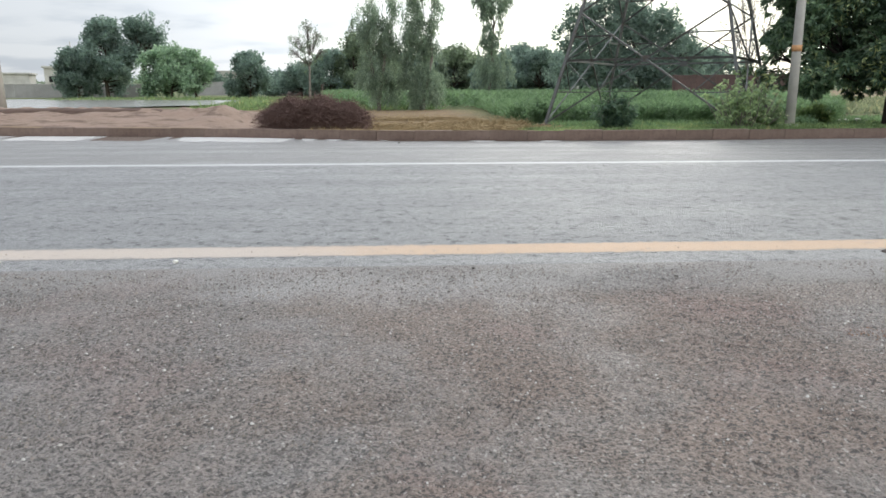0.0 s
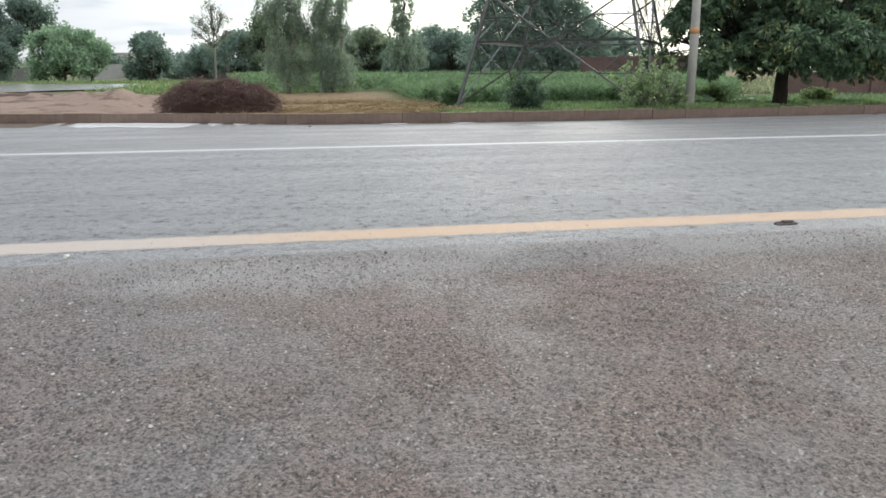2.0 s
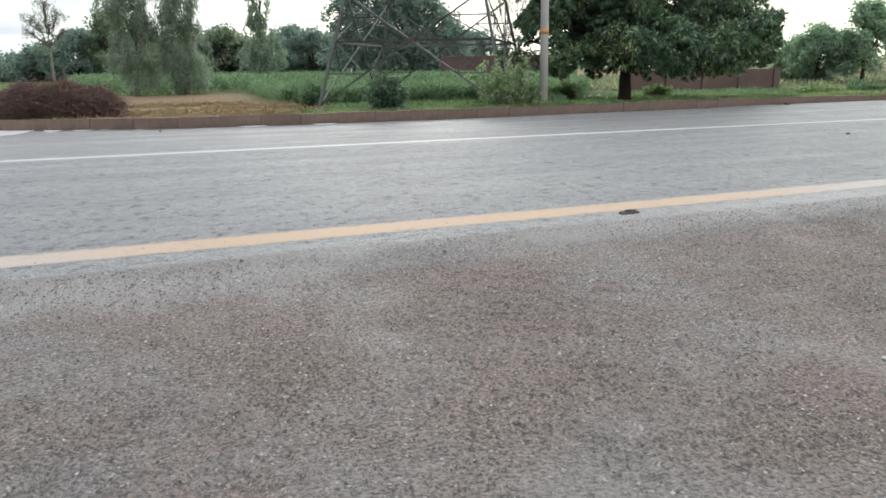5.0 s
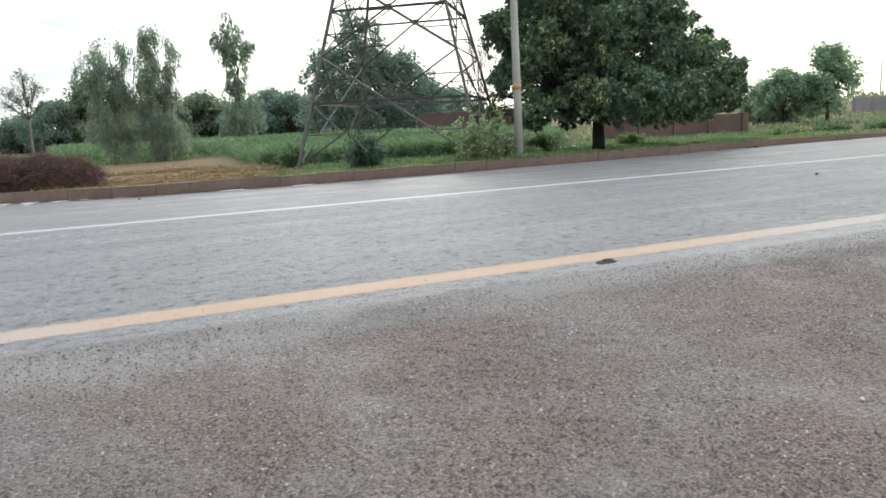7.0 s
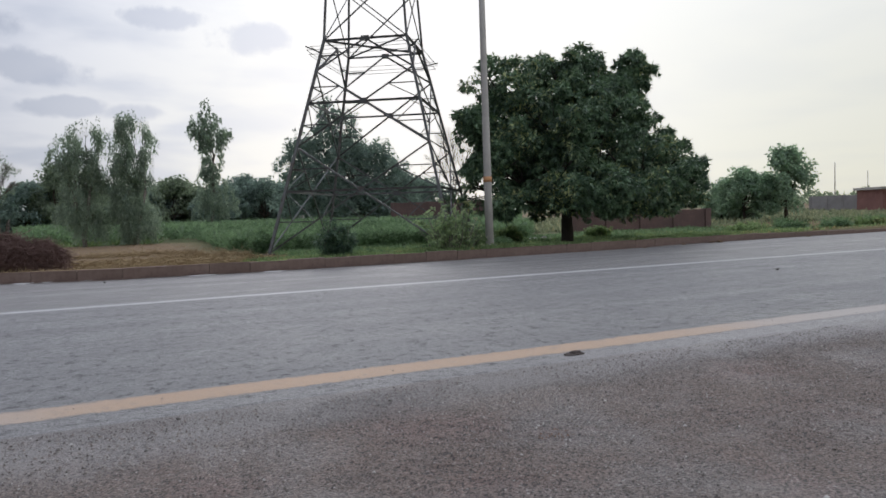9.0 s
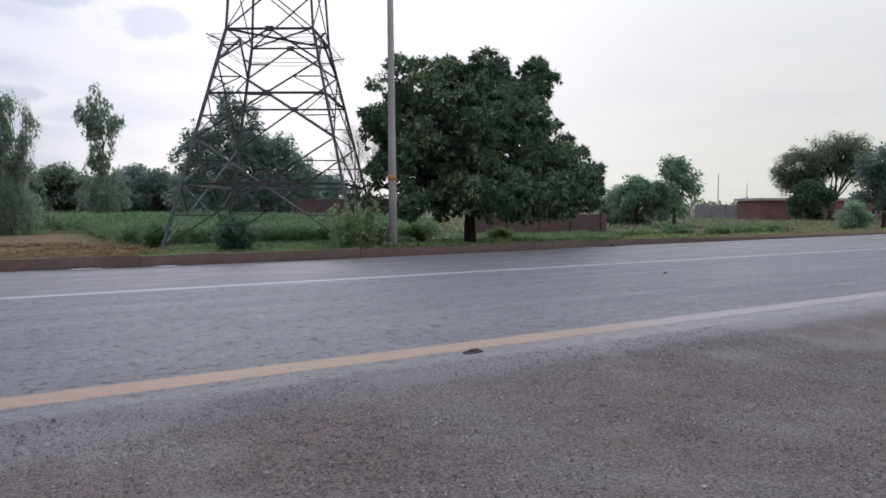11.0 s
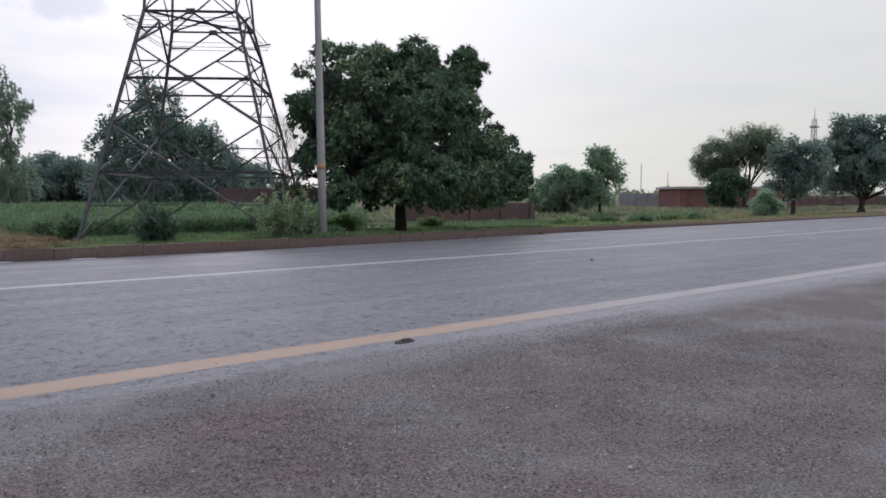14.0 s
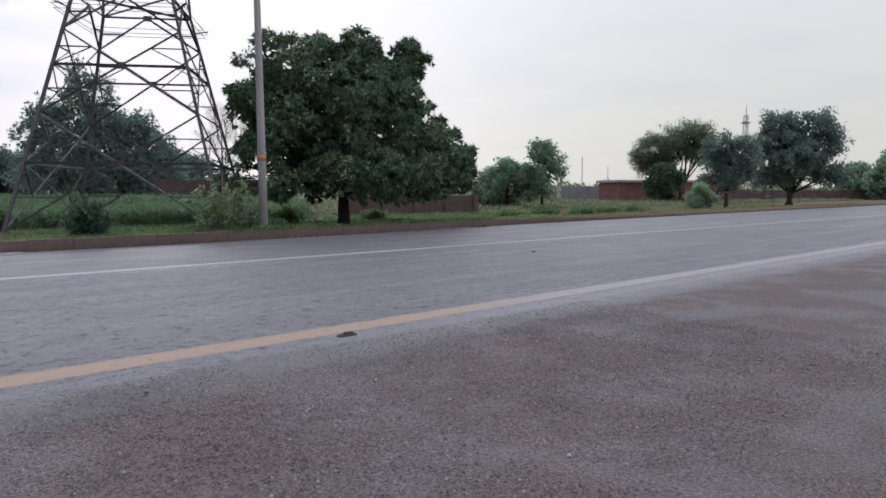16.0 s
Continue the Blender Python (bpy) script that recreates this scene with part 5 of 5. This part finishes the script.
grass_stand("pond_edge_grass", "green grass along the pond and field edges", 30000, (-42, 2, 46, 95), 0.5, M_GRASS, 205, 0.5, 0.05, keep=lambda x, y: x > -14 - 0.1 * (y - 45) or y > 84)
grass_stand("scrub_grass", "rough grey-green scrub grass on the open ground", 60000, (22, 125, 36.5, 88), 0.5, M_SCRUB, 207, 0.7, 0.06, keep=lambda x, y: x > 0.61 * y and (x - 97) ** 2 + (y - 55) ** 2 > 130)


def maize_field(name, label, count, blades, area, height, length, width, seed, keep):
    """Rows of plants with arching blades."""
    rs = np.random.RandomState(seed)
    x = rs.uniform(area[0], area[1], count)
    y = np.round((area[2] + (area[3] - area[2]) * rs.random(count) ** 1.3) / 0.75) * 0.75 + rs.normal(size=count) * 0.08
    ok = np.array([keep(a, b) for a, b in zip(x, y)])
    x, y = x[ok], y[ok]
    n = len(x)
    tall = height * np.array([1 + 0.35 * noise.noise(Vector((a * 0.25, b * 0.25, seed))) for a, b in zip(x, y)]) * rs.uniform(0.8, 1.15, n)
    px, py, pt = np.repeat(x, blades), np.repeat(y, blades), np.repeat(tall, blades)
    up = np.tile(np.linspace(0.1, 0.85, blades), n)
    w = rs.uniform(0, 2 * np.pi, n * blades)
    pos = np.stack([px, py, pt * up], 1)
    way = unit(np.stack([np.cos(w), np.sin(w), rs.uniform(0.2, 1.3, n * blades)], 1))
    v, t = leaves(pos, way, length * rs.uniform(0.7, 1.2, len(pos)), width * rs.uniform(0.8, 1.2, len(pos)), rs)
    tagged(tri_object(name, v, t, M_MAIZE), label, "crop field", kind="stuff")


maize_field("maize_field", "knee-high green maize crop in rows", 13000, 7, (4, 40, 29, 50), 0.62, 0.42, 0.03, 211, lambda x, y: x > 3.6 + 0.05 * (y - 29) and x < y * 0.62)
maize_field("maize_field", "green fodder crop further back in the field", 17000, 5, (-14, 70, 47, 112), 0.85, 0.6, 0.06, 212, lambda x, y: x > -0.13 * y + 1 and x < y * 0.6 and not (x < 3.4 and y < 47.5))


def straw_row(place, long, wide, seed):
    rs = np.random.RandomState(seed)
    n = 2600
    u = rs.uniform(-1, 1, n)
    pos = np.stack([u * long, rs.normal(size=n) * wide * (1 - 0.5 * u * u), np.abs(rs.normal(size=n)) * 0.09 * (1 - 0.6 * u * u) + 0.02], 1)
    way = unit(rs.normal(size=(n, 3)) * [1, 0.6, 0.15])
    v, t = leaves(pos, way, rs.uniform(0.12, 0.4, n), 0.008, rs)
    ob = tagged(tri_object("straw_row", v, t, M_STRAW), "flattened row of dry straw on bare soil", "straw", kind="stuff")
    ob.matrix_world = pose(*place, 0, 0, rs.uniform(-4, 4))


for k, (x, y, long) in enumerate([(0.8, 22.4, 2.4), (2.6, 24.2, 2.4), (-0.6, 25.5, 1.8), (3.0, 27.5, 2.0), (0.5, 31.0, 2.5)]):
    straw_row((x, y, ground_z(x, y)), long, 0.16, 220 + k)


def far_woods():
    """Low hazy tree line all round the horizon."""
    rs = np.random.RandomState(231)
    n = 30000
    az = np.radians(rs.uniform(-75, 100, n))
    dist = rs.uniform(300, 460, n)
    top = np.array([4.5 + 4.5 * noise.noise(Vector((a * 22, 0.3, 0))) + 2.5 * noise.noise(Vector((a * 75, 2, 0))) for a in az]).clip(1.0, 12)
    pos = np.stack([dist * np.sin(az), dist * np.cos(az), top * rs.random(n) ** 0.7], 1)
    ok = pos[:, 1] > 40
    pos = pos[ok]
    way = unit(rs.normal(size=pos.shape) + [0, 0, 0.3])
    v, t = leaves(pos, way, rs.uniform(1.2, 2.6, len(pos)), 0.55, rs)
    v[:, 2] = np.maximum(v[:, 2], 0)
    tagged(tri_object("far_woods", v, t, M_ACACIA), "low hazy line of distant woods", "woods", kind="stuff")


far_woods()

# ---- loose things on the road ----
def grit_mesh(name, label, count, area, small, large, seed, power=1.0, keep=None, material=None):
    """Loose chippings: many small faceted stones in one mesh."""
    rs = np.random.RandomState(seed)
    x, y = rs.uniform(area[0], area[1], count), area[2] + (area[3] - area[2]) * rs.random(count) ** power
    if keep:
        ok = np.array([keep(a, b) for a, b in zip(x, y)])
        x, y = x[ok], y[ok]
    n = len(x)
    r = small + (large - small) * rs.random(n) ** 4
    corners = np.array([(1, 0, -0.3), (0, 1, -0.3), (-1, 0, -0.3), (0, -1, -0.3), (0, 0, 0.8)], float)
    v = corners[None] * r[:, None, None] * rs.uniform(0.6, 1.3, (n, 5, 1))
    w = rs.uniform(0, 2 * np.pi, n)
    c, s = np.cos(w)[:, None], np.sin(w)[:, None]
    v = np.stack([v[..., 0] * c - v[..., 1] * s + x[:, None], v[..., 0] * s + v[..., 1] * c + y[:, None], v[..., 2] + 0.12 * r[:, None]], -1)
    f = np.array([(0, 1, 4), (1, 2, 4), (2, 3, 4), (3, 0, 4)])
    t = (5 * np.arange(n)[:, None, None] + f[None]).reshape(-1, 3)
    tagged(tri_object(name, v.reshape(-1, 3), t, material or M_GRIT), label, "gravel", kind="stuff")


def grit_material():
    m = Nodes("road_chippings")
    r = m.island()
    color = m.mix(m.math("POWER", r, 1.3), (0.068, 0.058, 0.051), (0.27, 0.226, 0.193))
    color = m.mix(m.span(r, 0.93, 0.97), color, (0.42, 0.40, 0.37))
    return m.done(color, 0.75)


M_GRIT = grit_material()
M_CRUMB = earth("red_soil_crumbs", (0.17, 0.10, 0.07), (0.25, 0.16, 0.12))
clump = lambda x, y: noise.noise(Vector((x * 1.1, y * 1.1, 5))) + 0.5 * noise.noise(Vector((x * 4, y * 4, 1))) > -0.25
grit_mesh("shoulder_grit", "fine loose brown-grey chippings on the shoulder", 52000, (-3.5, 7.5, 1.6, 5.3), 0.003, 0.011, 241, 1.0, clump)
grit_mesh("shoulder_grit", "fine loose chippings on the shoulder further along", 9000, (7.5, 24, -1.0, 5.3), 0.004, 0.013, 242, 1.0, clump)
grit_mesh("road_grit", "sparse loose chippings on the carriageway", 5000, (-9, 20, 5.6, 14), 0.004, 0.012, 243)


def pebble(place, size, material, label, seed):
    bm = bmesh.new()
    bmesh.ops.create_icosphere(bm, subdivisions=2, radius=1.0)
    rng = random.Random(seed)
    for v in bm.verts:
        v.co *= 0.85 + 0.35 * noise.noise(v.co * 1.3 + Vector((seed, 0, 0)))
        v.co = Vector((v.co.x * size, v.co.y * size * 0.75, (v.co.z + 0.55) * size * 0.55))
    me = bpy.data.meshes.new("pebble")
    bm.to_mesh(me)
    bm.free()
    me.materials.append(material)
    ob = new("pebble", me)
    ob.matrix_world = pose(*place, 0, 0, rng.uniform(0, 180))
    tagged(ob, label, "pebble", "loose road pebbles")


for k, (x, y, s, pale) in enumerate([(-2.06, 5.55, 0.035, 1), (0.33, 5.24, 0.022, 0), (1.82, 4.92, 0.018, 0), (12.59, 10.44, 0.05, 0), (3.04, 2.2, 0.02, 1), (-3.5, 5.6, 0.04, 1), (-0.4, 4.9, 0.02, 0), (0.1, 4.6, 0.016, 0), (-1.2, 4.1, 0.016, 0),
                                     (-1.4, 3.3, 0.012, 1), (3.2, 4.1, 0.013, 1), (2.6, 4.4, 0.012, 1), (-0.4, 17.9, 0.05, 0), (1.2, 3.0, 0.014, 0), (4.4, 4.6, 0.014, 0), (-0.05, 2.9, 0.012, 0)]):
    pebble((x, y, 0), s, M_LIME if pale else M_STONE, "small pale pebble on the asphalt" if pale else "small dark stone on the asphalt", 300 + k)


def road_scrap():
    """A cracked dark disc of flattened scrap beside the yellow line."""
    root = thing("road_scrap", (3.99, 5.60, 0), "dark flattened broken disc beside the yellow line", "debris", turn=8)
    rng = random.Random(7)
    for name, x, y, rx, ry, lift in (("flat_piece", 0.0, 0.0, 0.125, 0.07, 0.011), ("flat_piece", 0.03, 0.02, 0.07, 0.035, 0.02)):
        bm = bmesh.new()
        n = 18
        low, high = [], []
        for k in range(n):
            w = 2 * math.pi * k / n
            r = 1 + rng.uniform(-0.14, 0.14)
            low.append(bm.verts.new((x + rx * r * math.cos(w), y + ry * r * math.sin(w), 0.0)))
            high.append(bm.verts.new((x + rx * r * 0.9 * math.cos(w), y + ry * r * 0.9 * math.sin(w), lift + rng.uniform(-0.004, 0.006))))
        top = bm.verts.new((x, y, lift * 0.6))
        for k in range(n):
            j = (k + 1) % n
            bm.faces.new((low[k], low[j], high[j], high[k]))
            bm.faces.new((high[k], high[j], top))
        part(name, bm, M_SCRAP, root)


M_SCRAP = bark("blackened_scrap", (0.04, 0.033, 0.03), (0.12, 0.10, 0.09))
road_scrap()
grit_mesh("soil_crumbs", "red-brown soil crumbs scattered on the asphalt", 900, (2.2, 2.75, 3.42, 3.86), 0.002, 0.009, 244, 1.0, lambda x, y: math.hypot((x - 2.46) / 0.26, (y - 3.63) / 0.18) < 0.45 + 0.6 * noise.noise(Vector((x * 14, y * 14, 2))), M_CRUMB)


def clod(place, size, label, seed):
    bm = bmesh.new()
    bmesh.ops.create_icosphere(bm, subdivisions=3, radius=1.0)
    for v in bm.verts:
        v.co *= 0.8 + 0.5 * noise.noise(v.co * 1.6 + Vector((seed, 3, 0))) + 0.12 * noise.noise(v.co * 5)
        v.co = Vector((v.co.x * size * 1.3, v.co.y * size, (v.co.z + 0.5) * size * 0.55))
    me = bpy.data.meshes.new("soil_clod")
    bm.to_mesh(me)
    bm.free()
    me.materials.append(M_SOIL)
    ob = new("soil_clod", me)
    ob.matrix_world = pose(*place, 0, 0, seed * 40)
    tagged(ob, label, "soil clod", "clods by the kerb")


for k, (x, s) in enumerate([(18.4, 0.07), (20.3, 0.13), (19.9, 0.09), (16.2, 0.05), (25.5, 0.08)]):
    clod((x, kerb_y(x) - 0.25, 0), s, "dark clod of soil lying against the kerb", k + 1)
# pale stones added in place of indistinct white clutter left of the trunk
for k, (az, d, s) in enumerate([(32.2, 33, 0.16), (32.9, 33.2, 0.2), (33.4, 32.8, 0.13), (31.8, 33.4, 0.12), (33.1, 32.6, 0.1)]):
    x, y, _ = at(az, d)
    pebble((x, y, 0), s, M_LIME, "pale stone standing in for indistinct clutter behind the mango tree", 340 + k)
